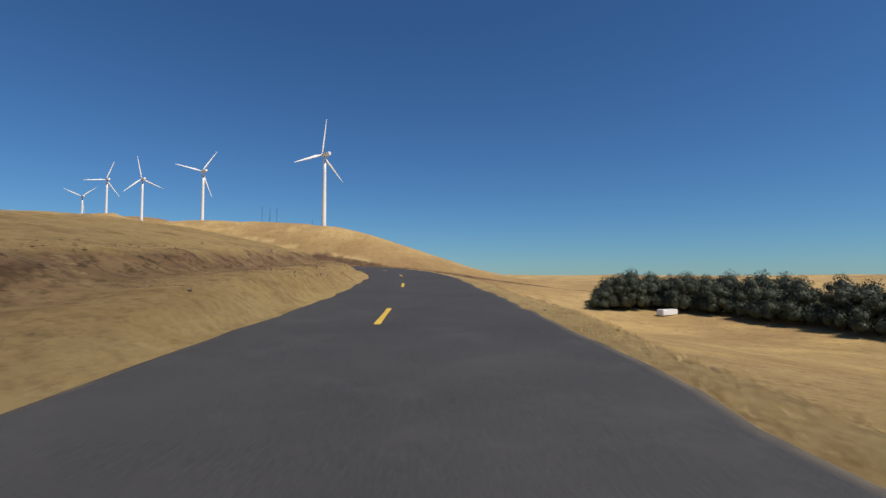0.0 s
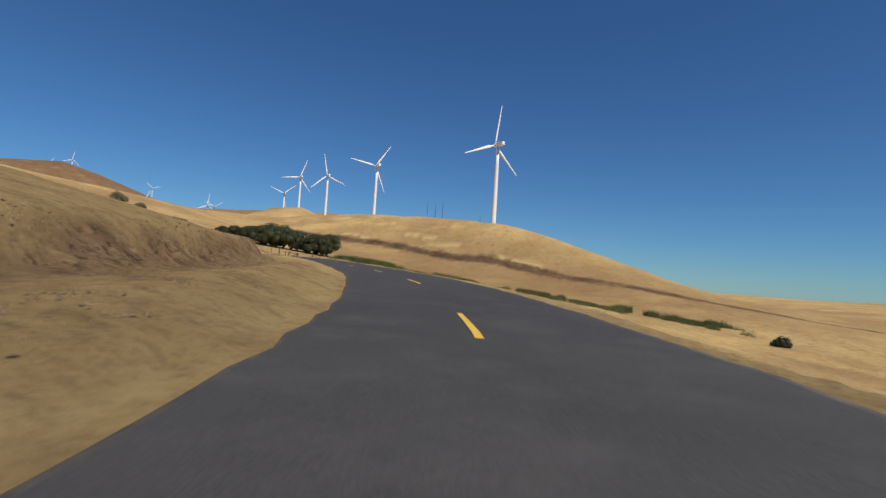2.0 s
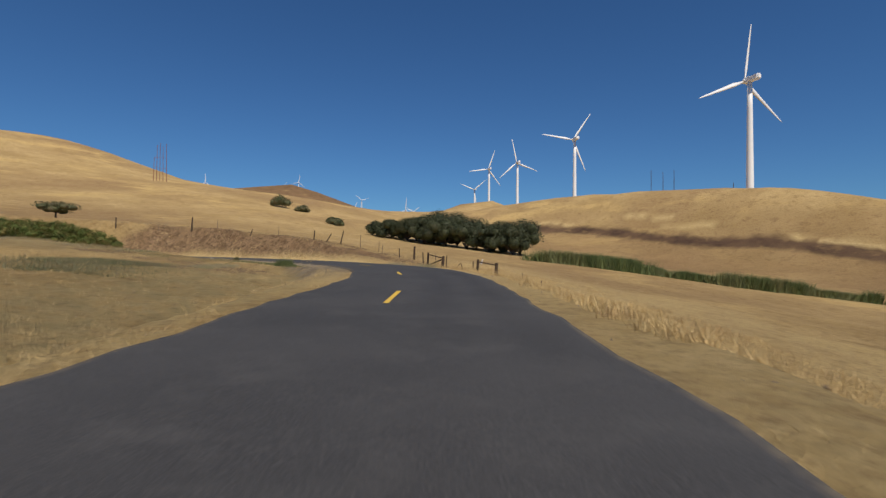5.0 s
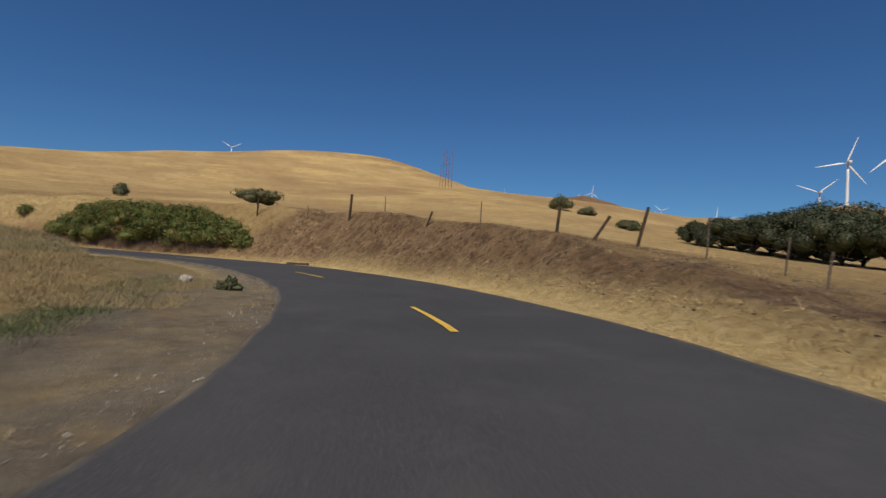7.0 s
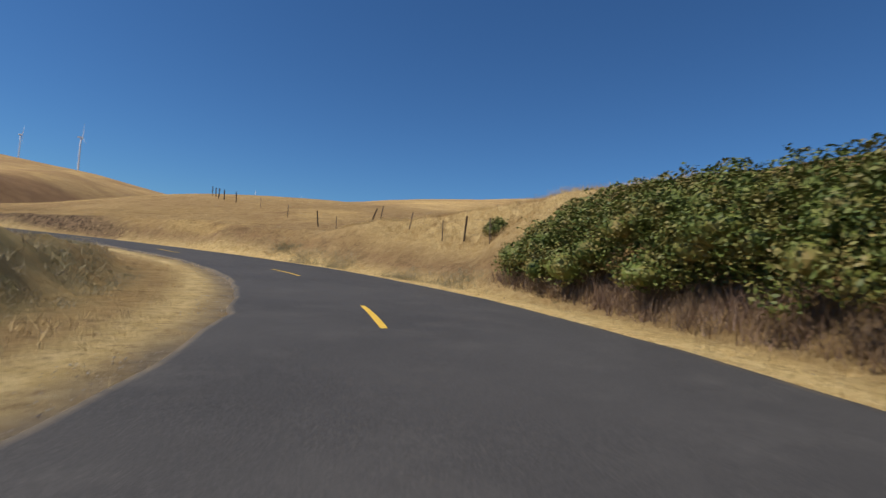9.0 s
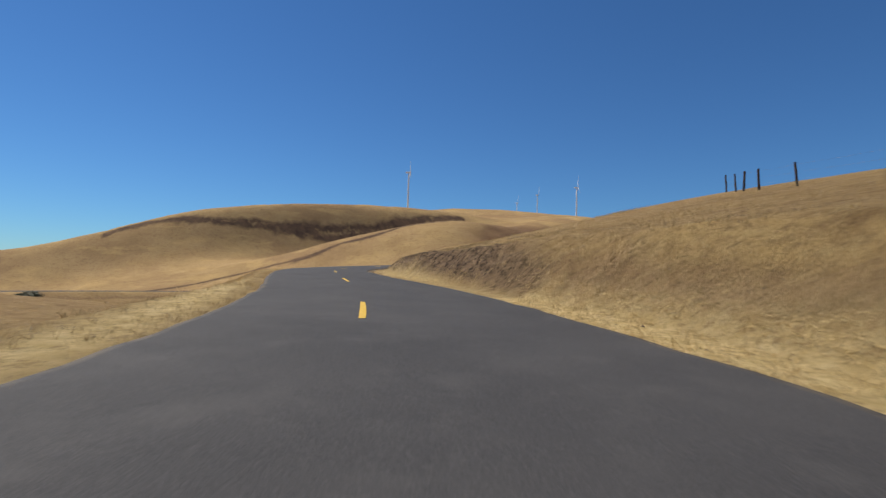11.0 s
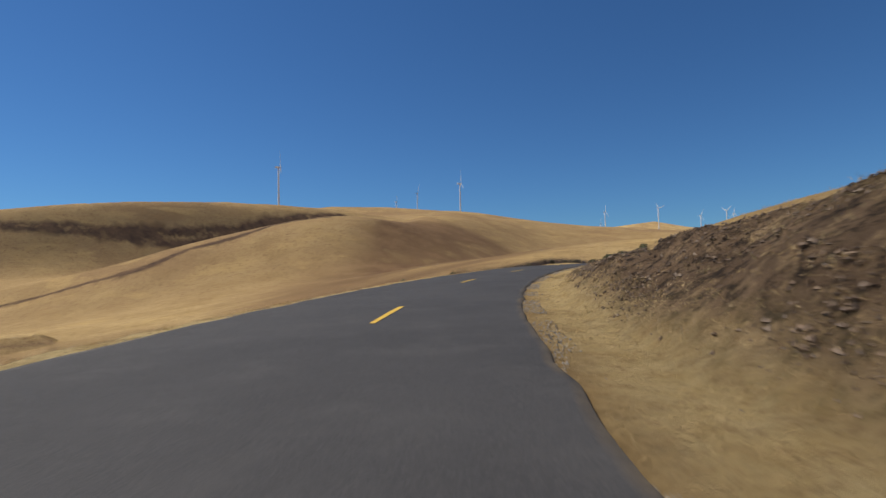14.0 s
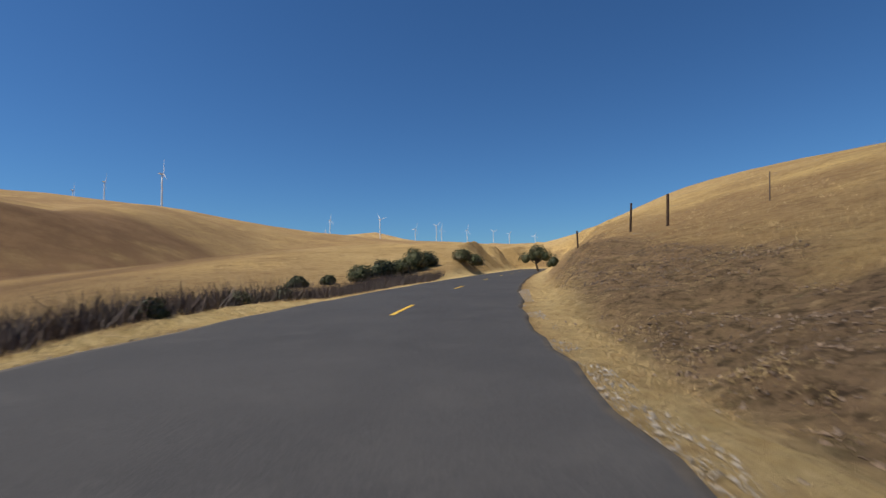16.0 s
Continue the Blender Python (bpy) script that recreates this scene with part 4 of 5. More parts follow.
for side, seed in ((1, 300), (-1, 301)):
    x, y, z = strip(30000, 88, 520, side, 0.0, 7.0, seed, 1.8, 0.93)
    keep = (grain(x, y, 1.3, 51) + 0.7 * grain(x, y, 5, 52) > -0.2) & ~on_trimmed_bank(x, y)
    blade_field("dry_grass", x[keep], y[keep], z[keep], 0.12, 0.7, GRASS, "short dry straw-coloured grass along the asphalt edge", "grass", seed, 0.0045, 8, 0.07)
    x, y, z = strip(30000, 88, 520, side, 1.2, 24.0, seed + 10, 1.2, 0.9)
    keep = (grain(x, y, 2.2, 53) + 0.4 * grain(x, y, 0.7, 59) > 0.0) & ~on_trimmed_bank(x, y)
    blade_field("tall_dry_grass", x[keep], y[keep], z[keep], 0.2, 0.5, GRASS, "taller dry golden grass on the slopes", "grass", seed + 10, 0.006, 7, 0.1)
    if side < 0:
        x, y, z = strip(9000, 228, 268, side, 1.0, 15.0, seed + 30, 1.1, 0.9)
        keep = grain(x, y, 1.8, 66) > -0.3
        blade_field("meadow_grass", x[keep], y[keep], z[keep], 0.28, 0.5, GRASS, "tall pale dry grass in the meadow by the gate", "grass", seed + 30, 0.008, 9, 0.1)
    x, y, z = strip(12000, 98, 480, side, 1.4, 9.0, seed + 20, 1.0)
    keep = (grain(x, y, 1.1, 54) > 0.15) & ~on_trimmed_bank(x, y)
    blade_field("dead_weeds", x[keep], y[keep], z[keep], 0.1, 0.8, DEAD, "dead brown weeds on the cut bank", "weeds", seed + 20, 0.004, 10, 0.08)
q = on_road(rng0.uniform(312, 331, 4500), -(9.0 + 4.5 * rng0.random(4500)))
blade_field("brow_grass", q[:, 0], q[:, 1], height(q[:, 0], q[:, 1]), 0.32, 0.4, GRASS, "tall golden grass on the brow above the road", "grass", 359, 0.005, 8, 0.1)
# bright straw lying thick along the outside of the bend
x, y, z = strip(15000, 254, 352, -1, 0.0, 2.4, 360, 1.1)
keep = grain(x, y, 0.9, 70) > -0.5
blade_field("straw", x[keep], y[keep], z[keep], 0.07, 2.2, STRAW, "thick bright yellow straw along the road edge", "grass", 361, 0.006, 9, 0.1)
# tussocks on the brow of the first cut bank and along its face
x, y, z = strip(30000, 92, 206, 1, 0.0, 9.0, 362, 1.0)
keep = grain(x, y, 1.1, 71) > -0.3
blade_field("bank_grass", x[keep], y[keep], z[keep], 0.05, 1.0, GRASS, "fine short straw clinging to the bare bank", "grass", 363, 0.0022, 7, 0.09)
# dead stubble, denser towards the brow; its dark colour deepens the shadow line there
x, y, z = strip(20000, 92, 200, 1, 1.4, 3.9, 364, 0.6)
keep = grain(x, y, 0.9, 72) > 0.1
blade_field("bank_stubble", x[keep], y[keep], z[keep], 0.07, 0.9, DEAD, "dark brown dead stubble on the bank face, deepening the shade line under its brow", "weeds", 365, 0.0032, 10, 0.08)
x, y, z = strip(20000, 354, 482, -1, 0.0, 2.4, 368, 1.0)
keep = grain(x, y, 0.9, 75) > -0.4
blade_field("verge_stubble", x[keep], y[keep], z[keep], 0.065, 0.9, GRASS, "short trodden dry grass on the narrow verge", "grass", 369, 0.0034, 9, 0.1)
x, y, z = strip(15000, 354, 482, 1, 0.0, 2.2, 370, 1.0)
keep = grain(x, y, 0.9, 76) > -0.4
blade_field("shoulder_stubble", x[keep], y[keep], z[keep], 0.09, 1.2, GRASS, "short pale dry grass on the outer shoulder", "grass", 371, 0.006, 7, 0.1)
# tussocks over the rocky cut of the last bends
x, y, z = strip(15000, 356, 480, -1, 0.9, 9.5, 366, 0.9)
keep = grain(x, y, 1.4, 73) > 0.1
blade_field("cut_tussocks", x[keep], y[keep], z[keep], 0.09, 0.9, TUSSOCK, "olive and tan tussocks among the rubble of the cut", "grass", 367, 0.004, 11, 0.1)
q = on_road(rng0.uniform(250, 300, 9000), -(6.2 + 6.0 * rng0.random(9000)))
keep = grain(q[:, 0], q[:, 1], 1.3, 65) > -0.05
q = q[keep]
blade_field("bank_weeds", q[:, 0], q[:, 1], height(q[:, 0], q[:, 1]), 0.11, 0.9, DEAD, "low dry brown weeds covering the cut bank", "weeds", 347, 0.005, 11, 0.12)
# dark dead brush along the left verge of the last bend
rng = np.random.default_rng(330)
q = on_road(rng.uniform(432, 498, 8000), 5.4 + 6.5 * rng.random(8000) ** 1.2)
keep = grain(q[:, 0], q[:, 1], 4.0, 55) > np.interp(locate(q[:, 0], q[:, 1])[0], (432, 445, 458, 498), (0.5, 0.1, -0.5, -0.6))
q = q[keep]
blade_field("dark_brush", q[:, 0], q[:, 1], height(q[:, 0], q[:, 1]), 0.85, 0.4, BRUSH, "dense dark purple-brown dead brush below the verge", "brush", 331, 0.012, 7, 0.14)
for i, (s, n, w, h) in enumerate(((437, 5.6, 0.9, 0.7), (443, 5.7, 1.0, 0.7), (449, 5.9, 0.8, 0.8), (454, 5.6, 0.7, 0.6), (459.8, 5.5, 0.8, 0.6), (463.7, 5.6, 0.9, 0.6), (467.5, 5.9, 1.1, 0.8), (420, 5.4, 0.8, 0.4), (412, 5.2, 0.6, 0.35), (428, 5.5, 0.7, 0.5))):
    q = on_road(s, np.zeros(1) + n)[0]
    shrub(float(q[0]), float(q[1]), w, w * 0.8, h, 240 + i, "small dark green bush beside the pale verge", rz=37 * i, leaves=420, leaf=0.055, mat=LEAF_SCRUB if i % 2 else LEAF_OAK, lumps=4)
# grey-green weeds at the foot of the bank
rng = np.random.default_rng(340)
xs, ys = [], []
for s, n in ((321, -6.4), (330, -6.1), (327, -6.4), (333, -6.6), (262, -4.6), (257, -4.5), (318, -6.8), (266, 7.5), (262, 9.0), (258, 10)):
    q = on_road(s + rng.normal(0, 0.7, 260), n + rng.normal(0, 0.35, 260))
    xs.append(q[:, 0]), ys.append(q[:, 1])
xs, ys = np.concatenate(xs), np.concatenate(ys)
blade_field("green_weeds", xs, ys, height(xs, ys), 0.3, 0.5, WEED, "grey-green weeds at the foot of the bank", "weeds", 341, 0.006, 6, 0.08)
# rank dry growth behind the dirt edge, inside the bend
q = on_road(rng.uniform(272, 302, 8000), 3.5 + 6.5 * rng.random(8000) ** 1.1)
keep = grain(q[:, 0], q[:, 1], 1.7, 79) + 0.4 * grain(q[:, 0], q[:, 1], 0.6, 80) > -0.15
q = q[keep]
blade_field("rank_brush", q[:, 0], q[:, 1], height(q[:, 0], q[:, 1]), 0.17, 0.8, TUSSOCK, "rank olive-brown dry growth inside the bend", "weeds", 348, 0.004, 11, 0.12)
q = on_road(rng.uniform(268, 300, 2600), 4.2 + 5.0 * rng.random(2600))
keep = grain(q[:, 0], q[:, 1], 2.0, 81) > 0.15
q = q[keep]
blade_field("green_growth", q[:, 0], q[:, 1], height(q[:, 0], q[:, 1]), 0.16, 0.7, VERDURE, "patches of green growth among dry weeds", "weeds", 349, 0.005, 11, 0.12)
# weeds on the inside of the bend
q = on_road(rng.uniform(283, 319, 2600), 4.9 + 6.5 * rng.random(2600) ** 1.3)
keep = grain(q[:, 0], q[:, 1], 1.6, 57) > -0.35
q = q[keep]
blade_field("inner_bend_weeds", q[:, 0], q[:, 1], height(q[:, 0], q[:, 1]), 0.17, 0.8, WEED, "grey-green weeds on the slope inside the bend", "weeds", 342, 0.005, 16, 0.13)
q = on_road(rng.uniform(252, 292, 2600), 6.4 + 7.5 * rng.random(2600))
keep = grain(q[:, 0], q[:, 1], 2.1, 58) > -0.1
q = q[keep]
blade_field("inner_bend_brush", q[:, 0], q[:, 1], height(q[:, 0], q[:, 1]), 0.2, 0.6, DEAD, "dry brown brush behind the dirt turn-out", "weeds", 343, 0.005, 10, 0.12)
q = on_road(rng.uniform(257, 272, 3200), rng.normal(4.8, 0.3, 3200))
blade_field("green_strip", q[:, 0], q[:, 1], height(q[:, 0], q[:, 1]), 0.11, 0.7, VERDURE, "strip of green grass behind the dirt turn-out", "grass", 344, 0.005, 7, 0.1)
q = on_road(rng.normal(259.6, 0.35, 220), rng.normal(5.0, 0.25, 220))
blade_field("green_clump", q[:, 0], q[:, 1], height(q[:, 0], q[:, 1]), 0.45, 0.35, VERDURE, "dark green clump of tall weeds beside the turn-out", "weeds", 345, 0.012, 8, 0.08)
q = on_road(rng.uniform(302.5, 316, 1300), -rng.uniform(6.9, 8.0, 1300))
blade_field("bramble_litter", q[:, 0], q[:, 1], height(q[:, 0], q[:, 1]), 0.6, 0.35, DEAD, "dry purple-brown stems along the foot of the bramble", "weeds", 346, 0.009, 7, 0.1)
# reeds along the valley bottom
rng = np.random.default_rng(350)
RUN = spline(((-104, 195), (-97, 201), (-90, 203), (-82, 204), (-72, 211), (-62, 224), (-50, 238), (-38, 241), (-24, 238), (0, 231), (30, 222)), 40)
i = rng.integers(0, len(RUN), 34000)
off = rng.normal(0, 1, len(i))
lump = 1.0 + 0.6 * grain(RUN[i, 0], RUN[i, 1], 14, 56) + 0.35 * grain(RUN[i, 0], RUN[i, 1], 4, 67)
x, y = RUN[i, 0] + 0.7 * off * lump, RUN[i, 1] + 1.3 * off * lump
keep = grain(x, y, 3.0, 68) + 0.8 * grain(x, y, 11, 69) > np.interp(x, (-60, -45, -20), (-0.6, -0.3, 0.2))
x, y, lump = x[keep], y[keep], lump[keep]
for name, low, high, tall in (("reeds", 0.0, 1.0, 1.2), ("tall_reeds", 1.0, 3.0, 2.0)):
    k = (lump >= low) & (lump < high)
    blade_field(name, x[k], y[k], height(x[k], y[k]), tall, 0.3, REED, "ragged belt of green reeds along the valley bottom", "reeds", 351, 0.07, 5, 0.3)
# reeds on the far side of the first hollow, left of the bend
q = on_road(rng.uniform(246, 268, 9000), rng.normal(15, 1.6, 9000))
blade_field("green_grass", q[:, 0], q[:, 1], height(q[:, 0], q[:, 1]), 0.22, 0.5, GREEN, "patch of green grass in the hollow inside the bend", "grass", 352, 0.008, 3, 0.1)


# ---------------------------------------------------------------- stones and clods
def lumps(name, x, y, z, size, material, label, category, seed):
    """Many small irregular stones in one mesh."""
    rng = np.random.default_rng(seed)
    unit = np.array(((1, 0, 0), (0, 1, 0), (-1, 0, 0), (0, -1, 0), (0, 0, 1), (0, 0, -1)), float)
    tri = np.array(((0, 1, 4), (1, 2, 4), (2, 3, 4), (3, 0, 4), (1, 0, 5), (2, 1, 5), (3, 2, 5), (0, 3, 5)))
    n = len(x)
    k = size * (0.45 + 1.2 * rng.random(n) ** 4)
    turn = rng.uniform(0, 2 * math.pi, n)[:, None]
    unit = unit[None] * rng.uniform(0.6, 1.3, (n, len(unit), 1)) + rng.normal(0, 0.22, (n, len(unit), 3))
    unit = np.stack([unit[:, :, 0] * np.cos(turn) - unit[:, :, 1] * np.sin(turn), unit[:, :, 0] * np.sin(turn) + unit[:, :, 1] * np.cos(turn), unit[:, :, 2]], 2)
    v = unit * (k[:, None, None] * rng.uniform(0.6, 1.2, (n, 1, 3)))
    v += np.stack([x, y, z + 0.15 * k], 1)[:, None]
    ob = quick_mesh(name, v[:, tri].reshape(-1, 3), 3, material)
    return tagged(ob, label, category, kind="stuff")


x, y, z = strip(60000, 356, 478, -1, 1.4, 7.2, 400, 1.0)
z, s, n, d, _, _ = height(x, y, True)
keep = (grain(x, y, 2.5, 61) + 0.5 * grain(x, y, 0.8, 74) > -0.25) & (bank_soil(x, y, s, n, d) > 0.45)
lumps("soil_clods", x[keep], y[keep], z[keep], 0.03, SOIL, "dry brown clods crumbling from the cut bank", "soil", 401)
x, y, z = strip(5000, 396, 436, -1, 1.7, 2.5, 412, 1.0)
keep = grain(x, y, 1.3, 82) > 0.0
lumps("foot_rubble", x[keep], y[keep], z[keep], 0.036, SOIL, "dark grey-brown rubble fallen to the foot of the cut", "soil", 413)
x, y, z = strip(7000, 250, 300, -1, 2.0, 9.0, 402, 1.0)
lumps("bank_clods", x, y, z, 0.034, SOIL, "small brown clods on the cut bank", "soil", 403)
x, y, z = strip(9000, 92, 205, 1, 1.2, 6.0, 404, 1.0)
keep = grain(x, y, 2.5, 62) > 0.1
lumps("dirt_lumps", x[keep], y[keep], z[keep], 0.03, SOIL, "crumbling dirt lumps on the left cut bank", "soil", 405)
x, y, z = strip(900, 95, 500, -1, 0.1, 2.0, 406, 1.0)
lumps("verge_stones", x, y, z, 0.025, STONE, "small pale stones on the verge", "stones", 407)
x, y, z = strip(6500, 258, 328, 1, -0.12, 0.8, 408, 1.6)
keep = grain(x, y, 1.4, 63) > -0.2
lumps("broken_edge_gravel", x[keep], y[keep], z[keep] + 0.012, 0.011, RUBBLE, "gravel and broken asphalt at the inner edge", "gravel", 409)


x, y, z = strip(26000, 366, 474, -1, -0.1, 0.45, 410, 1.3)
keep = grain(x, y, 1.2, 64) > -0.1
lumps("edge_crumbs", x[keep], y[keep], z[keep] + 0.015, 0.015, RUBBLE, "pale crumbs of broken asphalt along the road edge", "gravel", 411)

x, y, z = strip(8000, 395, 482, 1, -0.1, 0.5, 414, 1.2)
keep = grain(x, y, 1.4, 83) > -0.2
lumps("shoulder_gravel", x[keep], y[keep], z[keep] + 0.012, 0.017, RUBBLE, "pale gravel along the outer edge of the asphalt", "gravel", 415)


# ---------------------------------------------------------------- fences and gates
def post_mesh(top, x, y, tall, r, lean, way, thin=False):
    """One upright in a fence, its foot at x, y; lean in degrees towards way."""
    z = zat(x, y)
    bm = bmesh.new()
    a = radians(way)
    tip = Vector((math.cos(a) * math.sin(radians(lean)), math.sin(a) * math.sin(radians(lean)), math.cos(radians(lean)))) * tall
    if thin:
        tube(bm, (0, 0, -0.3), tip, r, r * 0.9, 5)
    else:
        tube(bm, (0, 0, -0.3), tip, r * 1.05, r * 0.92, 9, 0.09, 4)
    ob = part("post", bm, STEEL if thin else WOOD, top, "thin rusty steel post" if thin else "")
    ob.location = Vector((x, y, z)) - top.location
    return Vector((x, y, z)), tip


def fence(posts, label):
    x0, y0 = posts[0][:2]
    top = empty("fence", x0, y0, zat(x0, y0))
    tagged(top, label, "fence", "ranch fences")
    feet = [post_mesh(top, *p) for p in posts]
    for (f, t), (g, u) in zip(feet, feet[1:]):
        if (f - g).length > 16:
            continue
        for k in (0.3, 0.6, 0.9):
            bm = bmesh.new()
            a, b = f + t * k - top.location, g + u * k - top.location
            m = a.lerp(b, 0.5) - Vector((0, 0, 0.03))
            tube(bm, a, m, 0.002, 0.002, 4), tube(bm, m, b, 0.002, 0.002, 4)
            part("wire", bm, WIRE, top)
    return top


BANK_FENCE = (
    (-86.2, 145.9, 1.0, 0.03, 3, 90, True), (-88.5, 145.1, 1.35, 0.11, 2, 0, False), (-90.3, 144.7, 0.95, 0.05, 4, 200, False), (-92.7, 144.2, 0.95, 0.03, 8, 30, True),
    (-95.4, 145.9, 1.2, 0.03, 6, 64, True), (-97.6, 145.0, 1.45, 0.035, 2, 0, True), (-100.2, 144.0, 1.6, 0.065, 15, 66, False), (-101.1, 142.5, 1.25, 0.065, 38, 68, False),
    (-101.4, 141.2, 1.15, 0.065, 6, 60, False), (-107.2, 139.9, 1.1, 0.03, 3, 0, True), (-110.4, 137.7, 1.0, 0.06, 24, 76, False), (-116.2, 136.2, 1.0, 0.03, 3, 0, True), (-119.2, 134.1, 1.85, 0.09, 4, 120, False),
    (-122.5, 131.2, 1.1, 0.03, 4, 0, True), (-126.2, 127.2, 1.45, 0.07, 3, 140, False), (-129.6, 120.8, 1.2, 0.03, 3, 0, True))
fence(BANK_FENCE, "leaning weathered wooden posts and thin steel posts on the cut bank")
MEADOW_FENCE = (
    (-134.2, 107.4, 1.2, 0.03, 4, 0, True), (-135.6, 104.4, 1.3, 0.055, 8, 70, False), (-135.2, 103.2, 1.1, 0.03, 2, 0, True), (-135.9, 99.5, 1.15, 0.035, 14, 100, True),
    (-136.2, 96.2, 1.2, 0.035, 20, 80, True), (-136.8, 94.2, 1.35, 0.05, 24, 166, False), (-136.6, 90.5, 1.0, 0.03, 4, 20, True), (-136.9, 87.5, 1.25, 0.05, 9, 345, False),
    (-138.6, 79.0, 1.2, 0.03, 2, 0, True), (-140.0, 70.0, 1.2, 0.03, 2, 0, True), (-141.0, 61.0, 1.3, 0.06, 6, 0, False), (-141.2, 56.5, 1.3, 0.07, 2, 0, False),
    (-141.4, 54.0, 1.3, 0.07, 8, 90, False), (-141.8, 52.0, 1.3, 0.06, 10, 270, False), (-142.4, 49.0, 1.3, 0.06, 3, 0, False))
fence(MEADOW_FENCE, "crooked wooden and steel fence posts across dry meadow")
SLOPE_FENCE = ((-167.5, -45.0, 1.9, 0.08, 2, 0, False), (-163.4, -37.3, 2.0, 0.08, 5, 90, False), (-161.7, -33.6, 2.0, 0.09, 3, 90, False), (-163.5, -28.5, 1.7, 0.04, 3, 90, True), (-162.4, -23.0, 1.9, 0.1, 9, 90, False))
fence(SLOPE_FENCE, "dark wooden posts climbing a grassy slope")
ROADSIDE_FENCE = ((-74.6, 141.2, 1.0, 0.03, 3, 0, True), (-70.5, 138.8, 0.95, 0.03, 2, 0, True), (-67.5, 136.6, 0.95, 0.03, 2, 0, True), (-63.5, 133.6, 0.95, 0.03, 3, 90, True),
                  (-59.3, 130.3, 0.95, 0.03, 2, 0, True), (-55.0, 126.8, 0.95, 0.03, 3, 0, True))
fence(ROADSIDE_FENCE, "thin rusty steel fence posts in roadside grass")


def gate_frame(ax, ay, bx, by, tall, r, brace, label):
    """Two stout posts with a top rail, and a diagonal brace on one of them."""
    top = empty("gate_brace", ax, ay, zat(ax, ay))
    tagged(top, label, "fence post", "gate braces")
    fa, ta = post_mesh(top, ax, ay, tall, r * 0.85, 3, 40)
    fb, tb = post_mesh(top, bx, by, tall, r * 1.15, 5, 40)
    o = top.location
    bm = bmesh.new()
    tube(bm, fa + ta * 0.86 - o, fb + tb * 0.86 - o, 0.05, 0.05, 7, 0.05, 3)
    part("rail", bm, WOOD, top)
    if brace:
        bm = bmesh.new()
        tube(bm, fa + ta * 0.05 - o, fb + tb * 0.8 - o, 0.055, 0.055, 7, 0.05, 3)
        part("brace", bm, WOOD, top)
    return top


gate_frame(-83.3, 142.0, -79.4, 139.9, 1.25, 0.11, True, "stout brown gate post pair with a rail and diagonal brace")
gate_frame(-75.3, 139.6, -74.0, 140.2, 1.3, 0.12, False, "two stout dark gate posts joined by a thin rail")


def loose_pole(name, x, y, tall, r, lean, way, label):
    top = empty(name, x, y, zat(x, y))
    tagged(top, label, "fence post")
    bm = bmesh.new()
    a = radians(way)
    tube(bm, (0, 0, -0.2), Vector((math.cos(a) * math.sin(radians(lean)), math.sin(a) * math.sin(radians(lean)), math.cos(radians(lean)))) * tall, r, r * 0.8, 7, 0.08, 3)
    part("shaft", bm, WOOD, top)
    return top


loose_pole("stay_post", -84.9, 143.0, 1.15, 0.07, 14, 150, "split grey post leaning beside the gate")
loose_pole("stay_post", -80.3, 141.3, 1.2, 0.045, 15, 330, "thin post leaning against the gate post")
loose_pole("stay_post", -76.6, 140.6, 1.1, 0.05, 4, 330, "slim dark post beside the gate")

# fallen triangular brace in the opening
tri = empty("fallen_brace", -78.4, 141.0, zat(-78.4, 141.0))
tagged(tri, "small triangular wooden brace standing in dry grass", "brace")
for a, b in (((-0.55, 0, 0.08), (0.1, 0, 0.75)), ((0.1, 0, 0.75), (0.35, 0.1, -0.1)), ((-0.5, 0, 0.08), (0.2, 0.03, 0.25))):
    bm = bmesh.new()
    tube(bm, a, b, 0.03, 0.03, 6, 0.05)
    part("bar", bm, WOOD, tri)
tri.rotation_euler = (0, 0, radians(45))

# pale stone in the weeds and a white stake tied to the gate rail
q = on_road(279.0, np.zeros(1) + 4.0)[0]
st = empty("boulder", float(q[0]), float(q[1]), zat(float(q[0]), float(q[1])))
tagged(st, "small pale stone lying among dry weeds", "stone")
bm = bmesh.new()
bmesh.ops.create_icosphere(bm, subdivisions=2, radius=0.19)
random.seed(77)
for v in bm.verts:
    v.co = Vector((v.co.x * 1.3, v.co.y, v.co.z * 0.75 + 0.05)) * random.uniform(0.88, 1.1)
part("stone_body", bm, RUBBLE, st)
wk = empty("white_stake", -74.95, 139.76, zat(-74.95, 139.76))
tagged(wk, "short white plastic stake tied to a gate rail", "stake")
bm = bmesh.new()
bmesh.ops.create_cube(bm, size=1, matrix=Matrix.Translation((0, 0, 1.2)) @ Matrix.Rotation(radians(15), 4, 'Y') @ Matrix.Diagonal((0.07, 0.03, 0.4, 1)))
bmesh.ops.bevel(bm, geom=bm.edges[:], offset=0.008, segments=1, affect='EDGES')
part("stake_body", bm, WHITE, wk)

# fallen post on the verge
fall = on_road(294.2, np.zeros(1) - 6.2)[0]
lg = empty("fallen_post", float(fall[0]), float(fall[1]), zat(float(fall[0]), float(fall[1])) + 0.07, 47)
tagged(lg, "old brown post lying on the straw verge", "fence post")
bm = bmesh.new()
tube(bm, (-0.9, 0, 0), (0.9, 0, 0.02), 0.085, 0.07, 9, 0.1, 5)
part("timber", bm, WOOD, lg)


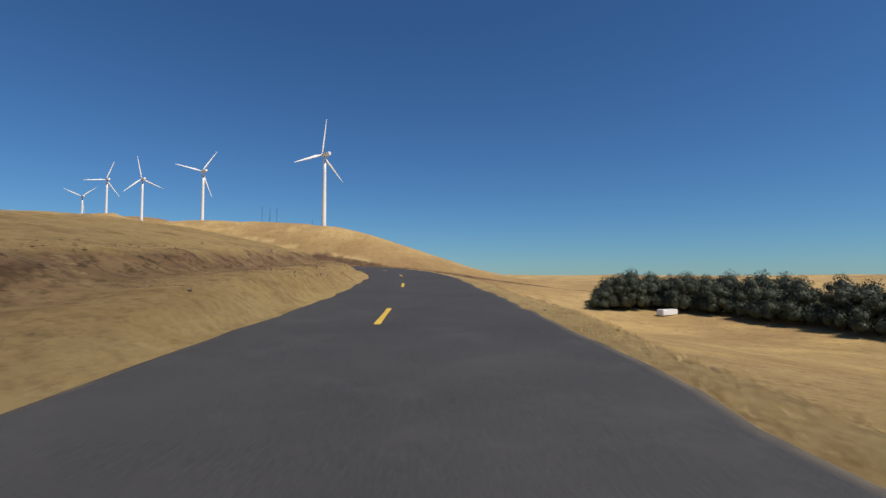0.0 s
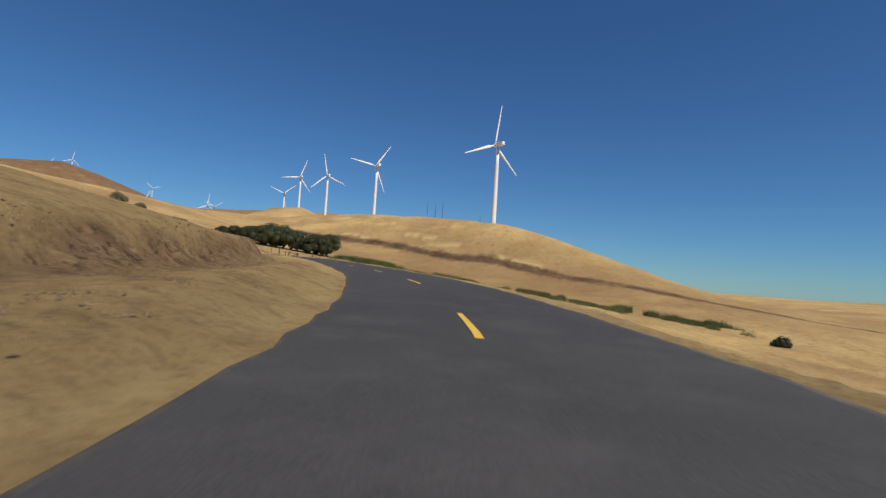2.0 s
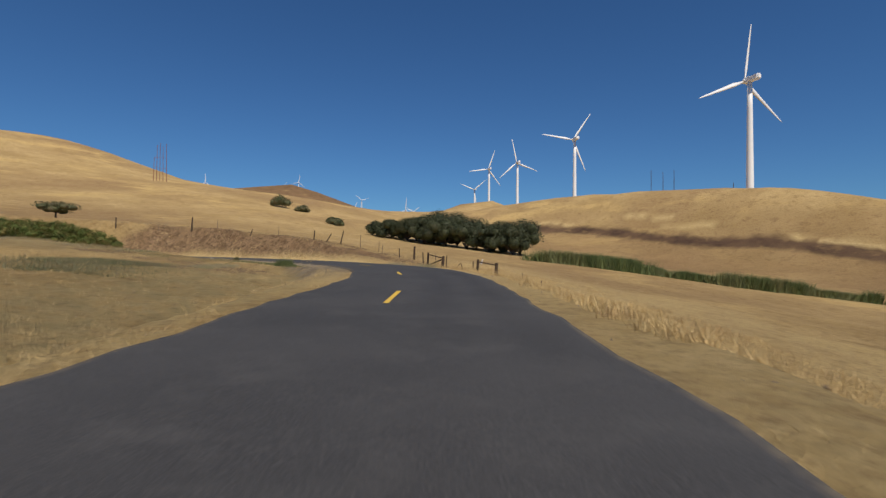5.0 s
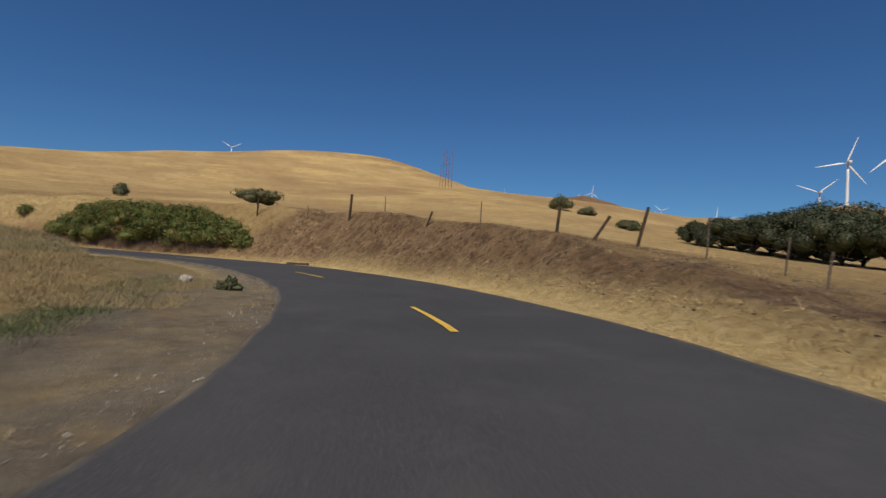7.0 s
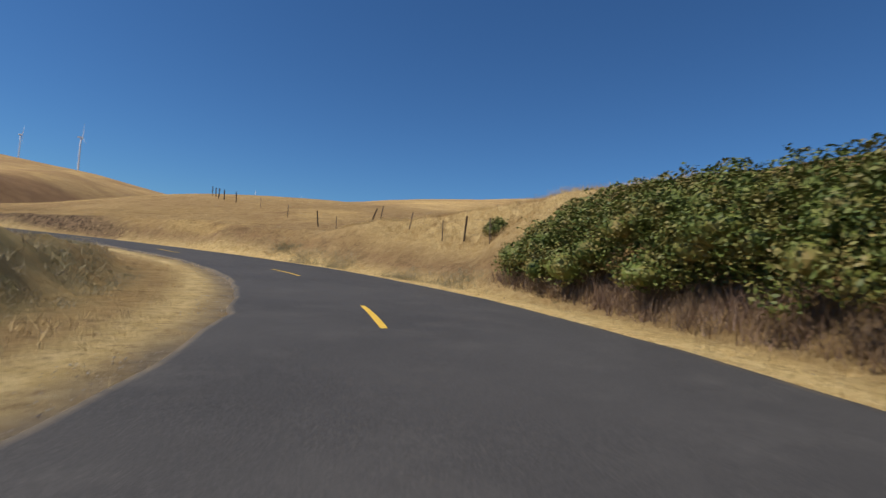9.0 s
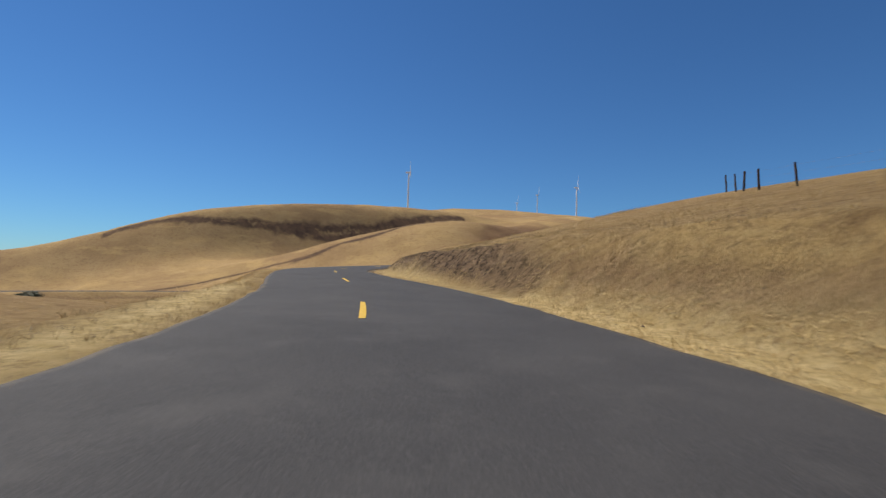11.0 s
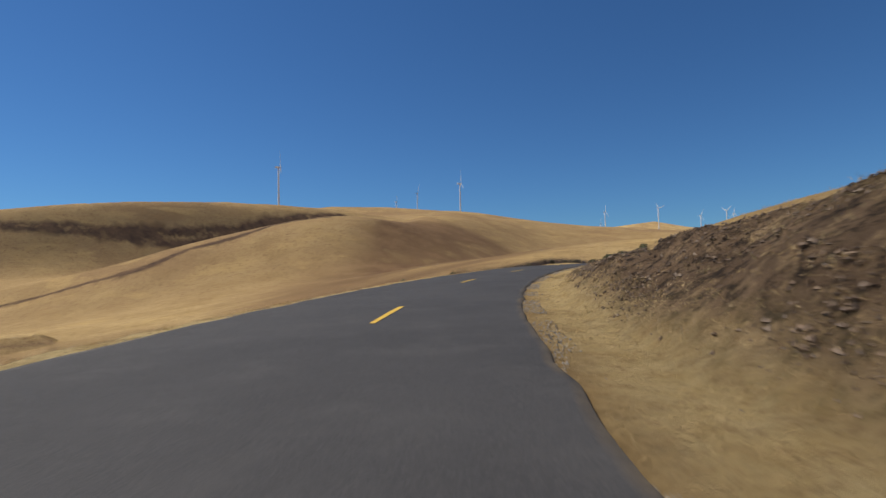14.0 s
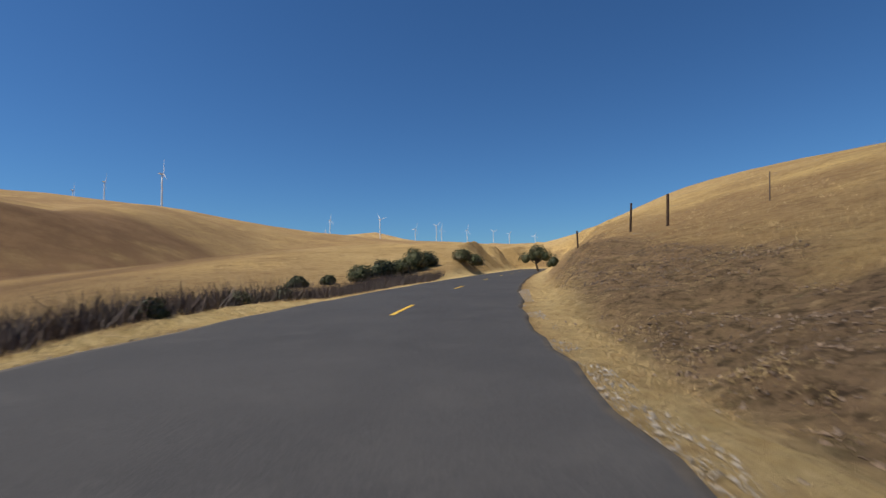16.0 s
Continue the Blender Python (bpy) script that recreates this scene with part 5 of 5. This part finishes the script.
# ---------------------------------------------------------------- masts and poles on the hills
def pole_group(x, y, tall, spots, name, label, r=0.12, cross=False, mat=WOOD):
    top = empty(name, x, y, zat(x, y))
    tagged(top, label, "pole", "poles on the hills")
    for dx, dy, k in spots:
        bm = bmesh.new()
        z = zat(x + dx, y + dy) - top.location.z
        tube(bm, (dx, dy, z - 0.4), (dx * 0.9, dy * 0.9, z + tall * k), r, r * 0.7, 7)
        part("pole", bm, mat, top)
    if cross:
        for k in (0.35, 0.62):
            bm = bmesh.new()
            (ax, ay, _), (bx, by, _) = spots[0], spots[-1]
            tube(bm, (ax * 0.95, ay * 0.95, tall * k), (bx * 0.95, by * 0.95, tall * k), r * 0.5, r * 0.5, 5)
            part("crossbar", bm, mat, top)
    return top


pole_group(-312, 188, 18.0, ((-1.2, -2.4, 0.62), (-0.6, -1.2, 0.95), (0, 0, 1.0), (0.6, 1.2, 0.92), (1.2, 2.6, 1.0)), "lattice_mast", "cluster of tall thin rust-brown steel poles on a hillside", 0.13, True, RUST)
for x, y in ((-152, 362), (-147, 364), (-141, 362), (-118, 372)):
    pole_group(x, y, 13.0, ((0, 0, 1.0),), "utility_pole", "thin dark pole beyond the hilltop", 0.16)
# pale stock tank beside the valley grove
tk = empty("stock_tank", 74, 199, zat(74, 199), 35)
tagged(tk, "white water trough in front of dark valley trees", "trough")
bm = bmesh.new()
bmesh.ops.create_cube(bm, size=1, matrix=Matrix.Translation((0, 0, 1.1)) @ Matrix.Diagonal((9.0, 3.0, 2.2, 1)))
bmesh.ops.bevel(bm, geom=bm.edges[:], offset=0.25, segments=2, affect='EDGES')
part("trough_body", bm, WHITE, tk)
# small transformer hut by the nearest turbine
ht = empty("transformer_box", -113, 404, zat(-113, 404))
tagged(ht, "small dark transformer box beside the mast", "box")
bm = bmesh.new()
bmesh.ops.create_cube(bm, size=1, matrix=Matrix.Translation((0, 0, 0.9)) @ Matrix.Diagonal((2.2, 1.8, 1.9, 1)))
bmesh.ops.bevel(bm, geom=bm.edges[:], offset=0.08, segments=1, affect='EDGES')
part("housing", bm, STEEL, ht)
